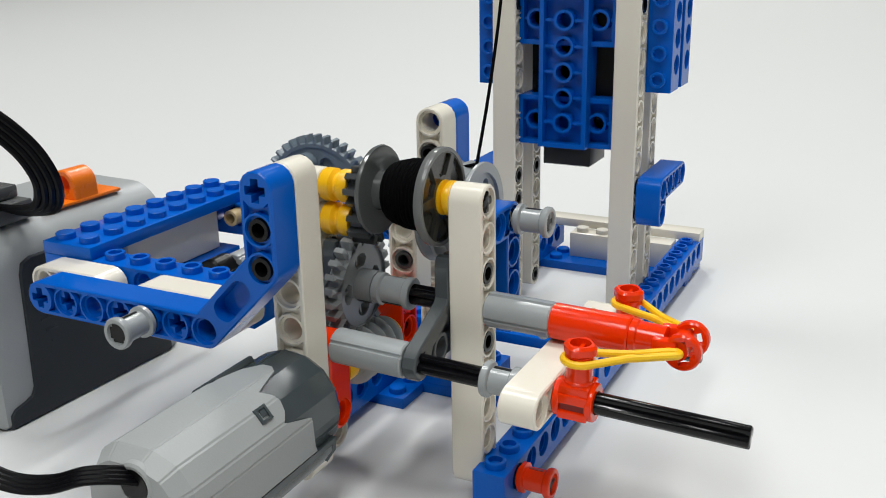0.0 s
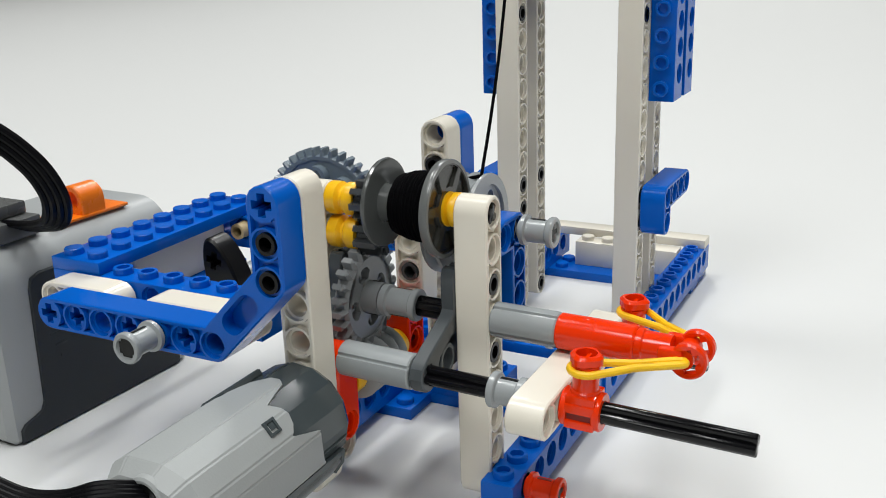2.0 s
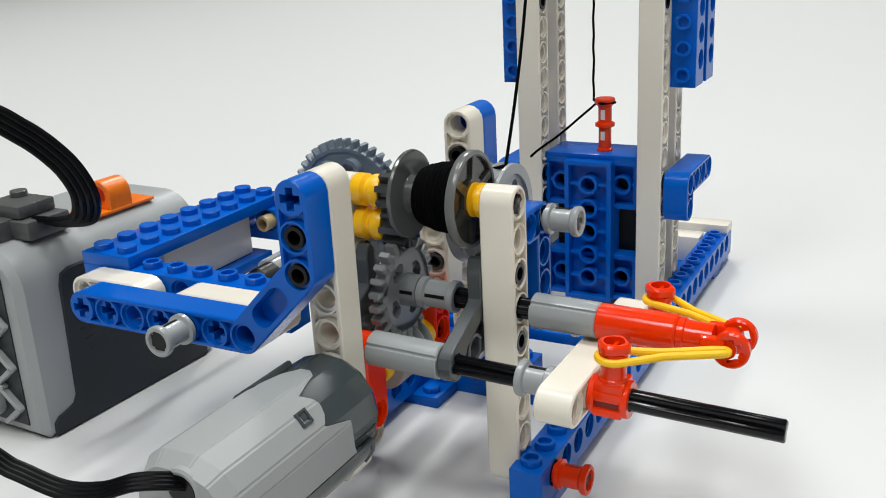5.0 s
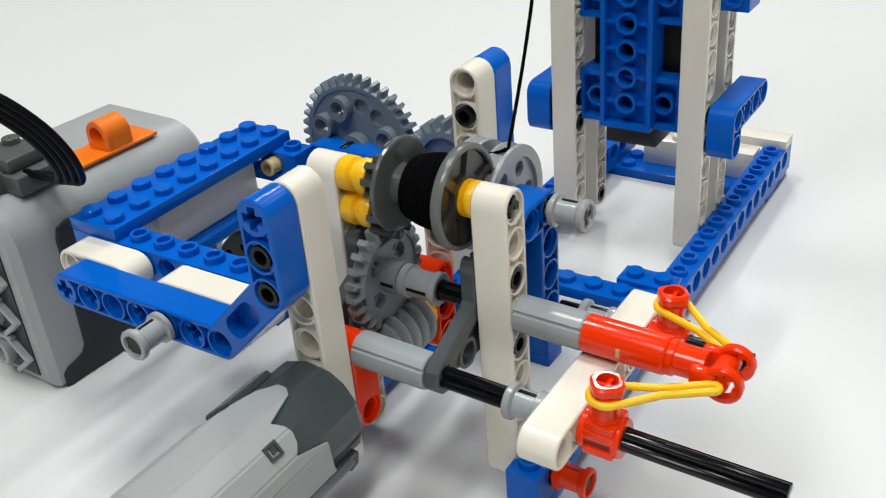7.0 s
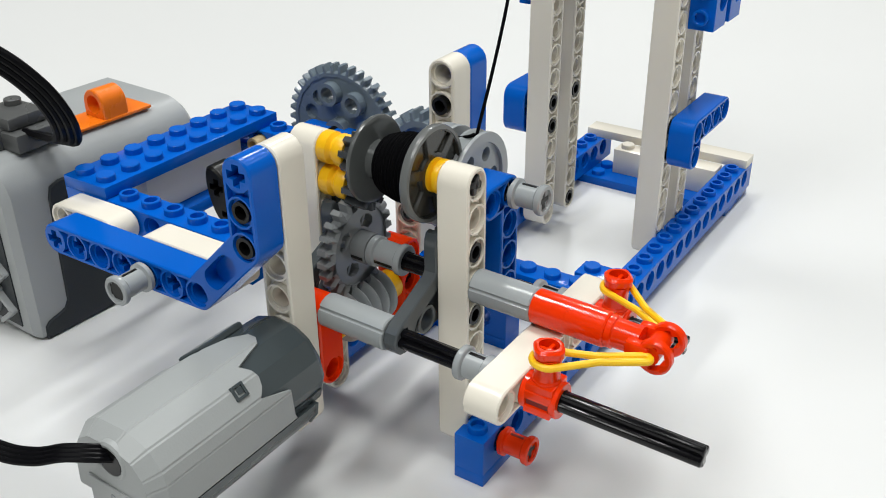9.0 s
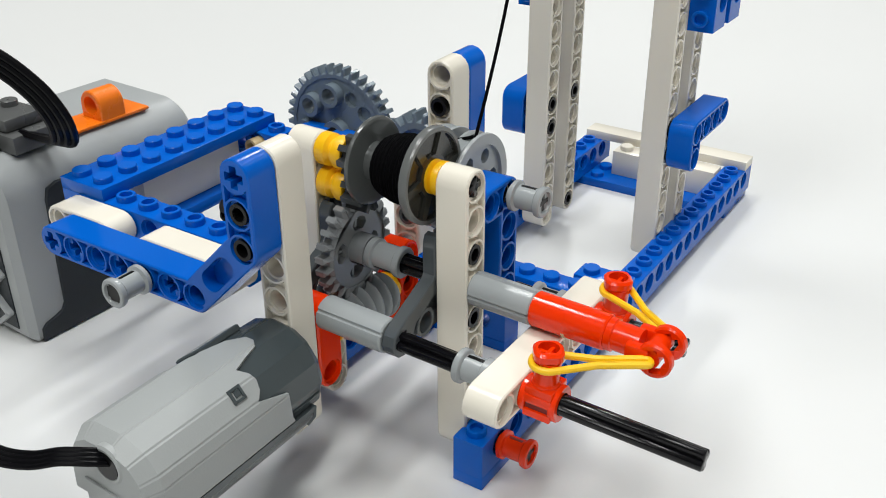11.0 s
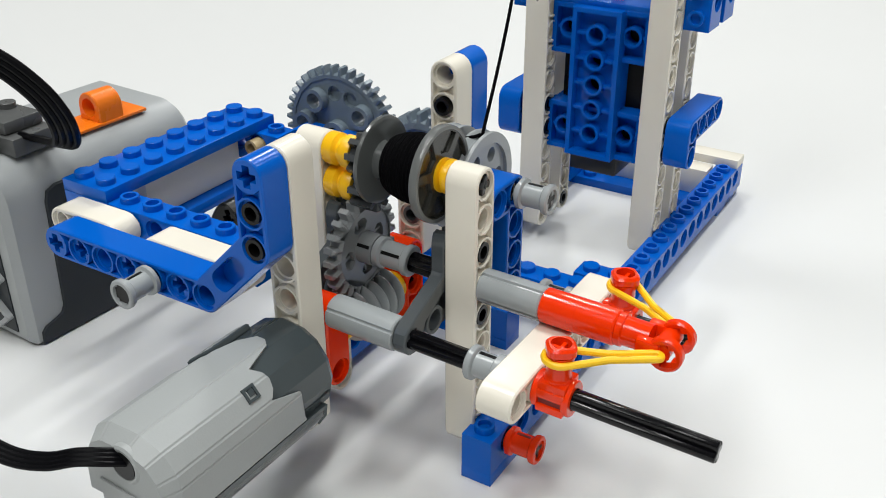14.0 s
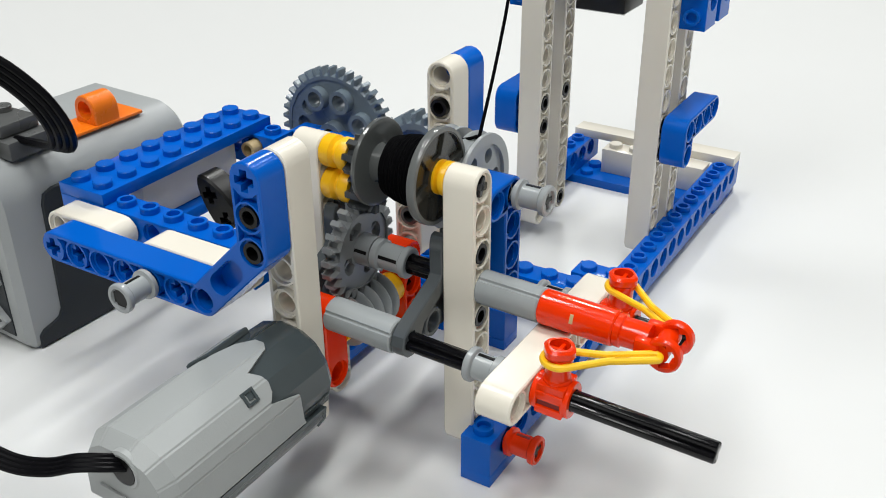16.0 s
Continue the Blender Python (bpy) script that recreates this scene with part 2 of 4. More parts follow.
# ---- shapes of the building system ----
def liftarm_bm(bm, path, centres, t=7.8, to=None, crosses=(), r=3.9):
    wells = []
    for i, (x, y) in enumerate(centres):
        wells.append(("cross" if i in crosses else "hole", x, y))
    for (x0, y0), (x1, y1) in zip(centres, centres[1:]):
        d = math.hypot(x1 - x0, y1 - y0)
        if d < 8.5:
            wells.append(("pocket", tuple(hourglass((x0 + x1) / 2, (y0 + y1) / 2, (x1 - x0) / d, (y1 - y0) / d)), 1.3))
    return slab(bm, stadium(path, r), wells, t, 0.3, to)


def beam(parent, name, axis, a, b, n, du, dv, w, material=None, label="", crosses=(), t=7.8):
    """A straight studless beam of n holes; (a, b) is the first hole in the plane across the axis, (du, dv) the step."""
    cs = [(a + i * du, b + i * dv) for i in range(n)]
    to = along(axis, w, 0, 0) if axis == "X" else along(axis, 0, w, 0) if axis == "Y" else along(axis, 0, 0, w)
    bm = bmesh.new()
    liftarm_bm(bm, [cs[0], cs[-1]], cs, t, to, crosses)
    return part(name, bm, material or WHITE, parent, label)


def studs(bm, points, hollow=True):
    for x, y, z in points:
        if hollow:
            prof = [(2.45, 0), (2.45, 1.55), (2.3, 1.75), (1.7, 1.75), (1.6, 1.65), (1.6, 0.35), (0, 0.35)]
        else:
            prof = [(2.45, 0), (2.45, 1.5), (2.25, 1.75), (0, 1.75)]
        lathe(bm, prof, Matrix.Translation((x, y, z)), 18)


def technic_brick(parent, name, axis, start, n, side, z0, material=None, label=""):
    """A brick with n studs along axis X or Y, holes across it; side: the middle of its width; z0: its bottom."""
    bm = bmesh.new()
    L = 8 * n
    wells = [("hole", start + 8 * i, z0 + 5.8) for i in range(1, n)] or [("hole", start + 4, z0 + 5.8)]
    to = along("X", side, 0, 0) if axis == "Y" else along("Y", 0, side, 0)
    slab(bm, rect(start + 0.05, z0, start + L - 0.05, z0 + 9.55), wells, 7.9, 0.15, to)
    body = part(name, bm, material or BLUE, parent, label)
    one = None
    for i in range(n):
        c = start + 4 + 8 * i
        p = (side, c, z0 + 9.5) if axis == "Y" else (c, side, z0 + 9.5)
        if one is None:
            b2 = bmesh.new()
            studs(b2, [(0, 0, 0)], True)
            one = part("stud", b2, material or BLUE, body, at=Matrix.Translation(Vector(p) * MM))
        else:
            o = new("stud", one.data)
            o.parent = body
            o.matrix_basis = Matrix.Translation(Vector(p) * MM)
    return body


def plate(parent, name, x0, y0, nx, ny, z0, h=3.2, material=None, label="", skip=()):
    bm = bmesh.new()
    box(bm, x0 + 0.05, y0 + 0.05, z0, x0 + 8 * nx - 0.05, y0 + 8 * ny - 0.05, z0 + h - 0.03, 0.15)
    body = part(name, bm, material or BLUE, parent, label)
    one = None
    for i in range(nx):
        for j in range(ny):
            if (i, j) in skip:
                continue
            p = (x0 + 4 + 8 * i, y0 + 4 + 8 * j, z0 + h - 0.1)
            if one is None:
                b2 = bmesh.new()
                studs(b2, [(0, 0, 0)], False)
                one = part("stud", b2, material or BLUE, body, at=Matrix.Translation(Vector(p) * MM))
            else:
                o = new("stud", one.data)
                o.parent = body
                o.matrix_basis = Matrix.Translation(Vector(p) * MM)
    return body


def axle(parent, name, axis, length, x, y, z, material=None, label="", turn=0.0):
    """A cross axle that starts at (x, y, z)."""
    bm = bmesh.new()
    to = along(axis, x, y, z)
    if axis == "X":
        to = to @ Matrix.Translation((0, 0, length / 2))
    elif axis == "Y":
        to = to @ Matrix.Translation((0, 0, -length / 2))
    else:
        to = to @ Matrix.Translation((0, 0, length / 2))
    slab(bm, axle_loop(turn), [], length, 0.2, to)
    return part(name, bm, material or AXLE, parent, label, smooth=50.0)


def gear_loop(n, r_out, r_root, tip=0.3):
    pts = []
    for i in range(n):
        a = 2 * math.pi * i / n
        s = 2 * math.pi / n
        for f, r in ((-0.30, r_root), (-tip / 2 - 0.02, r_out), (tip / 2 + 0.02, r_out), (0.30, r_root)):
            pts.append((r * math.cos(a + f * s), r * math.sin(a + f * s)))
    return pts


def stop_pin(parent, name, axis, x, y, z, length, material, sign=1, slot=True, wide=0.5):
    """A pin with a round stop at its free end and a split body."""
    bm = bmesh.new()
    prof = [(0, 0), (2.4, 0), (2.4, 0.6), (3.55, 0.8), (3.55, 1.8), (2.75, 2.1), (2.75, length - 2.0), (3.4, length - 1.5), (3.55, length - 1.1), (3.55, length - 0.3), (3.3, length), (2.5, length), (2.3, length - 0.6), (0, length - 0.6)]
    to = along(axis, x, y, z)
    if (axis == "Y") != (sign < 0):
        to = to @ Matrix.Rotation(math.pi, 4, "X")
    lathe(bm, prof, to, 24)
    ob = part(name, bm, material, parent)
    # Pin end is closed; a black cross stands for the socket's shade.
    bm = bmesh.new()
    for a, c in ((2.0, wide), (wide, 2.0)):
        box(bm, -a, -c, length - 0.62, a, c, length - 0.5 + 0.02 * a, 0)
    bmesh.ops.transform(bm, matrix=to, verts=bm.verts)
    part("socket", bm, BLACK, ob, "black cross drawn as a shaded socket")
    if slot:
        # No slot is cut: a thin dark strip carries its shade.
        bm = bmesh.new()
        box(bm, -0.35, 2.62, 2.6, 0.35, 2.82, length - 2.4, 0)
        bmesh.ops.transform(bm, matrix=to, verts=bm.verts)
        part("slot", bm, SLOT_SHADE if material is RED else BLACK, ob, "dark strip drawn as a shaded slot in the pin")
    return ob


def hole_pin(parent, axis, x, y, z, L=16.0, material=None):
    """A connector pin seated in a hole, its hollow end just below the face."""
    bm = bmesh.new()
    to = along(axis, x, y, z)
    prof = [(1.55, L / 2 - 0.3), (2.35, L / 2 - 0.3), (2.35, -L / 2 + 0.3), (1.55, -L / 2 + 0.3), (1.55, -L / 2 + 4), (0, -L / 2 + 4)]
    lathe(bm, prof, to, 16)
    lathe(bm, [(1.55, L / 2 - 0.3), (1.55, L / 2 - 4), (0, L / 2 - 4)], to, 16)
    return part("connector_pin", bm, material or BLACK, parent)


# ---- the setting ----
def setting():
    bm = bmesh.new()
    box(bm, -2600, -2300, -30, 2600, 2900, 0, 0)
    table = part("table_top", bm, TABLE, None)
    tagged(table, "wide plain white table top under the model", "table", kind="structure")
    # Unseen enclosure: the east wall acts as reflector, the rest absorb light.
    for nm, b in (("wall_north", (-2600, 2900, -800, 2600, 3000, 2150)), ("wall_south", (-2600, -2400, -800, 2600, -2300, 2150)),
                  ("wall_east", (2600, -2400, -800, 2700, 3000, 2150)), ("wall_west", (-2700, -2400, -800, -2600, 3000, 2150))):
        bm = bmesh.new()
        box(bm, *b, 0)
        tagged(part(nm, bm, FILL_WALL if nm == "wall_east" else DIM_WALL, None), "unseen room wall toned to shape the light", "wall", kind="structure")
    bm = bmesh.new()
    box(bm, -2700, -2400, 2150, 2700, 3000, 2250, 0)
    tagged(part("ceiling", bm, DIM_WALL, None), "unseen dark ceiling toned to cut bounced light", "ceiling", kind="structure")


def fluted(r=3.95, turn=0.2):
    """The outline of an axle joiner: rounded with four flat-bottomed grooves."""
    out = []
    for k in range(4):
        for a, q in ((-38, r), (-20, r), (0, r), (20, r), (38, r), (43, r - 0.45), (47, r - 0.45)):
            b = math.radians(90 * k + a) + turn
            out.append((q * math.cos(b), q * math.sin(b)))
    return out


# ---- the winch frame ----
def lever(parent, w, label):
    """The thin three-cornered lever in the plane across X: a raised rim along its upper edge, a sunk web with a ringed hole."""
    to = along("X", w, 0, 0)
    bm = bmesh.new()
    rim = [(-8, 37.1), (-6.2, 37.5), (-4.7, 39.0), (-4.1, 41.2), (-3.2, 42.9), (6.6, 47.6), (7.6, 49.2), (7.6, 57.2), (7.2, 59.6), (6.2, 60.6), (5.0, 60.3),
           (4.3, 58.8), (4.1, 56.8), (4.1, 51.2), (3.4, 50.3), (-9.6, 44.5), (-11.2, 43.2), (-11.9, 41), (-11.3, 39), (-9.8, 37.5)]
    slab(bm, rim, [("cross", -8, 41)], 3.4, 0.3, to)
    ob = part("bent_lever", bm, LEVER, parent, label)
    bm = bmesh.new()
    slab(bm, [(-4.2, 40.6), (-2, 38.2), (2, 37.2), (9, 37.2), (11.6, 40), (11.8, 57), (10.8, 60), (7.9, 60.4), (7.5, 49), (6.4, 47.5), (-3.2, 42.8)],
         [("bore", 0.4, 41.2, 2.5)], 1.6, 0.2, to @ Matrix.Translation((0, 0, -0.5)))
    part("web", bm, LEVER, ob)
    bm = bmesh.new()
    lathe(bm, [(2.45, -1.7), (3.3, -1.7), (3.45, 1.5), (3.3, 1.7), (2.6, 1.7), (2.45, 1.5)], along("X", w, 0.4, 41.2), 24, True)
    part("ring", bm, LEVER, ob)
    return ob


def bent_arm(parent):
    """The double-bent arm: seven holes, a slanted middle with a slot, three holes upright."""
    bm = bmesh.new()
    path = [(-96, 49), (-48, 49), (-32, 65), (-32, 81)]
    cs = [(-96 + 8 * i, 49) for i in range(7)] + [(-32, 65), (-32, 73), (-32, 81)]
    wells = []
    for i, (x, z) in enumerate(cs):
        wells.append(("cross" if i in (0, 9) else "ringed" if i in (1, 3, 5) else "hole", x, z))
    for i in (0, 1, 2, 3, 4, 5, 7, 8):
        (x0, z0), (x1, z1) = cs[i], cs[i + 1]
        wells.append(("pocket", tuple(hourglass((x0 + x1) / 2, (z0 + z1) / 2, (x1 - x0) / 8, (z1 - z0) / 8)), 1.3))
    wells.append(("pocket", tuple(stadium([(-42.2, 54.8), (-37.8, 59.2)], 2.6)), 3.3))
    slab(bm, stadium(path, 3.9), wells, 7.8, 0.3, along("Y", 0, -24.4, 0))
    return part("bent_arm", bm, BLUE, parent, "blue double-bent arm with a slotted slanted middle")


def ell(parent, name, pts, axis, w, material=None, label=""):
    """An L-shaped studless beam; pts: end, corner, end."""
    a, c, b = (Vector(p) for p in pts)
    na, nb = round((a - c).length / 8), round((b - c).length / 8)
    cs = [tuple(a + (c - a) * i / na) for i in range(na)] + [tuple(c)] + [tuple(c + (b - c) * i / nb) for i in range(1, nb + 1)]
    to = along("X", w, 0, 0) if axis == "X" else along("Y", 0, w, 0)
    bm = bmesh.new()
    liftarm_bm(bm, [tuple(a), tuple(c), tuple(b)], cs, 7.8, to)
    return part(name, bm, material or BLUE, parent, label)


def winch_frame():
    f = thing("winch_frame", "blue and white toy building-beam winch frame on a white table", "toy model")
    for nm, y0, n, x in (("base_beam", 0, 8, 4), ("base_beam", 64.1, 16, 4.7)):
        technic_brick(f, nm, "Y", y0, n, x, 3.2, label="blue studded base beam with side holes")
    technic_brick(f, "base_beam", "Y", 0, 8, -52, 3.2)
    technic_brick(f, "base_beam", "Y", 64, 16, -52, 3.2)
    plate(f, "foot_plate", 0, 0, 1, 2, 0, skip=[(0, 0), (0, 1)])
    plate(f, "foot_plate", 0, 176, 1, 2, 0, skip=[(0, 0), (0, 1)])
    plate(f, "foot_plate", -56, 40, 2, 4, 0)
    plate(f, "foot_plate", -56, 168, 8, 2, 0, label="blue cross plate at the far end", skip=[(i, 0) for i in range(2, 8)])
    plate(f, "end_plate", -55.2, 184, 8, 1, 12.8, material=WHITE, label="white plate across the far end", skip=[(i, 0) for i in range(8)])
    plate(f, "end_brick", -40, 176, 2, 1, 3.2, 9.6, WHITE, "white brick")
    plate(f, "end_brick", -16, 176, 2, 1, 3.2, 9.6, WHITE, "white brick", skip=[(0, 0), (1, 0)])
    # cross members behind the gears
    technic_brick(f, "cross_brick", "X", -56, 5, 56, 3.2)
    plate(f, "cross_plate", -56, 52, 5, 1, 0, skip=[(i, 0) for i in range(5)])
    plate(f, "cross_plate", -56, 67.6, 8, 1, 12.8, label="blue stud plate across the base")
    plate(f, "cross_plate", -8, 77.6, 2, 1, 12.8)
    # uprights
    beam(f, "upright_beam", "X", 8, 9, 9, 0, 8, -3.1, label="white upright beam")
    beam(f, "upright_beam", "X", 8, 9, 9, 0, 8, -44)
    beam(f, "upright_beam", "Y", -32, 17, 9, 0, 8, -16.3)
    beam(f, "upright_beam", "Y", -32, 17, 9, 0, 8, 48, label="tall white rear beam")
    beam(f, "rear_beam", "Y", -32, 49, 5, 0, 8, 56, BLUE, "blue beam behind the white one")
    for z in (9, 41, 57):
        hole_pin(f, "X", -3.1, 8, z, 8)
    for z in (73,):
        hole_pin(f, "Y", -32, 51, z, 16)
    for z in (65, 73):
        hole_pin(f, "Y", -32, -20.5, z, 16)
    # left outrigger
    bent_arm(f)
    technic_brick(f, "outrigger_brick", "X", -96, 6, -8, 43.2)
    plate(f, "outrigger_plate", -112, -12, 2, 8, 52.8, label="blue two-by-eight stud plate")
    plate(f, "outrigger_brick", -112, -12, 2, 1, 43.2, 9.6, skip=[(0, 0), (1, 0)])
    beam(f, "spacer_beam", "Y", -104, 49, 3, 8, 0, -16.3)
    beam(f, "spacer_beam", "Y", -72, 49, 4, 8, 0, -16.3)
    bm = bmesh.new()
    box(bm, -108, 4, 40.2, -100, 40, 52.6, 0.3)
    part("side_panel", bm, WHITE, f, "white plain side panel")
    plate(f, "outrigger_rail", -112, -4, 2, 6, 36.8, skip=[(i, j) for i in range(2) for j in range(6)])
    technic_brick(f, "outrigger_brick", "X", -112, 3, 48, 43.2)
    beam(f, "rear_rail", "Y", -88, 49, 7, 8, 0, 56, BLUE, "blue smooth-topped beam along the rear")
    hole_pin(f, "Y", -96, 44.5, 49, 8, TAN)
    stop_pin(f, "stop_pin", "Y", -64, -28.2, 49, 9.0, GREY, -1, wide=1.3)
    # rear right corner
    ell(f, "corner_beam", [(16, 65), (24, 65), (24, 41)], "X", -4, label="blue L-shaped beam")
    stop_pin(f, "stop_pin", "X", 0.2, 24, 65, 8.6, GREY)
    stop_pin(f, "red_stop_pin", "X", 8.1, 8, 9, 8.4, RED)
    # red link beside the motor
    bm = bmesh.new()
    slab(bm, stadium([(-8, 25), (-8, 41)], 3.9), [("hole", -8, 25), ("cross", -8, 41)], 7.8, 0.4, along("X", -32, 0, 0))
    part("red_link", bm, RED, f, "smooth red link with a hole at its foot")
    beam(f, "red_link", "X", 24, 25, 3, 0, 8, -32, RED)
    beam(f, "inner_beam", "Y", -32, 41, 3, 0, 8, 32.2, label="white upright beam behind the gears")
    hole_pin(f, "Y", -32, 32.2, 49, 8, DARK)
    lever(f, -8.9, "thin mid grey bent lever")
    lever(f, -38.0, "thin mid grey bent lever")
    return f


def fork(parent):
    """The white bar with its two slightly sagging axles, red stubs and grey bushes."""
    sag = Matrix.Rotation(math.radians(1.4), 4, "Y")
    lines = [Matrix.Translation(Vector((0, y, 41.0)) * MM) @ sag for y in (-8.6, 23.6)]
    bm = bmesh.new()
    cs = [(-8 + 8.05 * i, 0) for i in range(7)]
    liftarm_bm(bm, [cs[0], cs[-1]], cs, 7.8, along("X", 18.9, 0, 0))
    part("cross_bar", bm, WHITE, parent, "white cross bar", at=lines[0])
    for k, m in enumerate(lines):
        bm = bmesh.new()
        L = (88.7, 42.0)[k]
        slab(bm, axle_loop(0.2), [], L, 0.2, along("X", (-28.5, 2.2)[k] + L / 2, 0, 0))
        part("long_axle", bm, AXLE, parent, "black cross axle", at=m, smooth=50.0)
        bm = bmesh.new()
        lathe(bm, [(2.35, 0), (3.6, 0), (3.8, 0.25), (3.8, 1.3), (3.6, 1.55), (2.95, 1.8), (2.95, 5.8), (3.6, 6.2), (3.6, 7.6), (2.35, 7.6)], along("X", 7.3, 0, 0))
        bush = part("bush", bm, GREY, parent, "light grey split bush", at=m)
        # Black strip on the bush for the shade in its slot.
        bm = bmesh.new()
        box(bm, 9.3, -0.45, 2.8, 14.7, 0.45, 3.0, 0)
        part("slot", bm, BLACK, bush, "black strip drawn as a shaded slot")
        # the red block: two collars, a slotted waist and a square deck under the post
        bm = bmesh.new()
        lathe(bm, [(0, 23.9), (3.0, 23.9), (3.0, 30.2), (0, 30.2)], along("X", 0, 0, 0), 20)
        block = part("red_block", bm, RED, parent, "red cross block", at=m)
        bm = bmesh.new()
        box(bm, 24.2, -3.4, 1.6, 30.2, 3.4, 3.9, 0.35)
        part("deck", bm, RED, block)
        for y0, y1 in ((-3.7, -2.2), (2.2, 3.7)):
            for z0, z1 in ((-3.0, -1.3), (0.2, 2.2)):
                bm = bmesh.new()
                box(bm, 24.2, y0, z0, 30.2, y1, z1, 0.25)
                part("side_bar", bm, RED, block)
            # Dark red filler between the bars, coloured as the slot's shade.
            bm = bmesh.new()
            box(bm, 24.6, y0 + 0.5, -1.2, 29.9, y1 - 0.5, 0.1, 0)
            part("slot", bm, SLOT_SHADE, block, "dark red strip drawn as a shaded slot in the block")
        for sx in (22.95, 29.6):
            bm = bmesh.new()
            lathe(bm, [(2.4, 0), (3.7, 0), (3.9, 0.25), (3.9, 1.25), (3.7, 1.5), (2.4, 1.5)], along("X", sx, 0, 0), 26)
            part("collar", bm, RED, block)
        bm = bmesh.new()
        lathe(bm, [(3.0, 3.6), (2.9, 4.3), (2.65, 4.6), (2.6, 8.2), (2.9, 8.9), (2.9, 9.8), (1.9, 9.8), (1.8, 9.2), (0, 9.2)], Matrix.Translation((27.2, 0, 0)), 24)
        lobes = [((3.2 + 0.22 * math.cos(4 * q + 0.7)) * math.cos(q), (3.2 + 0.22 * math.cos(4 * q + 0.7)) * math.sin(q)) for q in [2 * math.pi * i / 32 for i in range(32)]]
        slab(bm, lobes, [("bore", 0, 0, 2.1)], 2.4, 0.55, Matrix.Translation((27.2, 0, 10.8)))
        post = part("post", bm, RED, block, "red flanged post")
        bm = bmesh.new()
        box(bm, 26.8, -2.2, 9.4, 27.6, 2.2, 11.0, 0.1)
        box(bm, 25.0, -0.4, 9.4, 29.4, 0.4, 10.95, 0.1)
        part("cross_web", bm, RED, post)
    bm = bmesh.new()
    slab(bm, fluted(), [], 17.6, 0.3, along("X", -19.5, 0, 0))
    part("axle_joiner", bm, GREY, parent, "light grey faceted axle joiner", at=lines[0])


# ---- the tower ----
def tower():
    t = thing("tower", "tall tower of white beams with blue braces, standing on the base", "toy tower", at=Matrix.Translation((0.0011, 0, 0)))
    for x in (-3.5, -43.6):
        for y in (120, 136):
            beam(t, "tower_beam", "X", y, 9, 15, 0, 8, x, label="white fifteen-hole tower beam")
            beam(t, "tower_beam", "X", y, 129, 11, 0, 8, x)
    for s, x in ((1, 5.0), (-1, -52.4)):
        ell(t, "brace", [(120, 41), (120, 49), (144, 49)], "X", x, label="blue L-shaped brace")
        for y0 in (124.0, 137.2):
            bm = bmesh.new()
            wells = [("hole", y0 + 5.8, 78.4 + 8 * i) for i in range(1, 14)]
            slab(bm, rect(y0, 78.4, y0 + 9.55, 78.4 + 112), wells, 7.9, 0.15, along("X", x - 0.6 * s, 0, 0))
            body = part("column_brick", bm, BLUE, t, "blue studded beam set upright")
            one = None
            for i in range(14):
                m = Matrix.Translation(Vector((x - 0.6 * s, y0 + 0.05, 82.4 + 8 * i)) * MM) @ Matrix.Rotation(math.pi / 2, 4, "X")
                if one is None:
                    b2 = bmesh.new()
                    studs(b2, [(0, 0, 0)], True)
                    one = part("stud", b2, BLUE, body, at=m)
                else:
                    o = new("stud", one.data)
                    o.parent = body
                    o.matrix_basis = m
    for x in (-3.5, -43.6):
        for y, z in ((120, 41), (120, 49), (136, 49), (136, 9), (136, 113), (120, 105)):
            hole_pin(t, "X", x, y, z, 8.4)
    technic_brick(t, "top_brick", "X", -48, 6, 128, 218, label="blue beam across the tower's top")
    bm = bmesh.new()
    lathe(bm, wheel_profile(), along("X", -26, 118, 222))
    part("top_pulley", bm, GREY, t, "light grey pulley wheel")
    axle(t, "pulley_axle", "X", 16, -32, 118, 222)
    return t


def wheel_profile(r=12.0, w=4.2):
    return [(2.4, -w / 2 - 1.5), (4.0, -w / 2 - 1.5), (4.0, -w / 2 + 0.8), (9.4, -w / 2 + 0.8), (9.8, -w / 2), (r, -w / 2), (r, -w / 2 + 0.7), (r - 1.4, 0), (r, w / 2 - 0.7), (r, w / 2), (9.8, w / 2), (9.4, w / 2 - 0.8), (4.0, w / 2 - 0.8), (4.0, w / 2 + 1.5), (2.4, w / 2 + 1.5)]


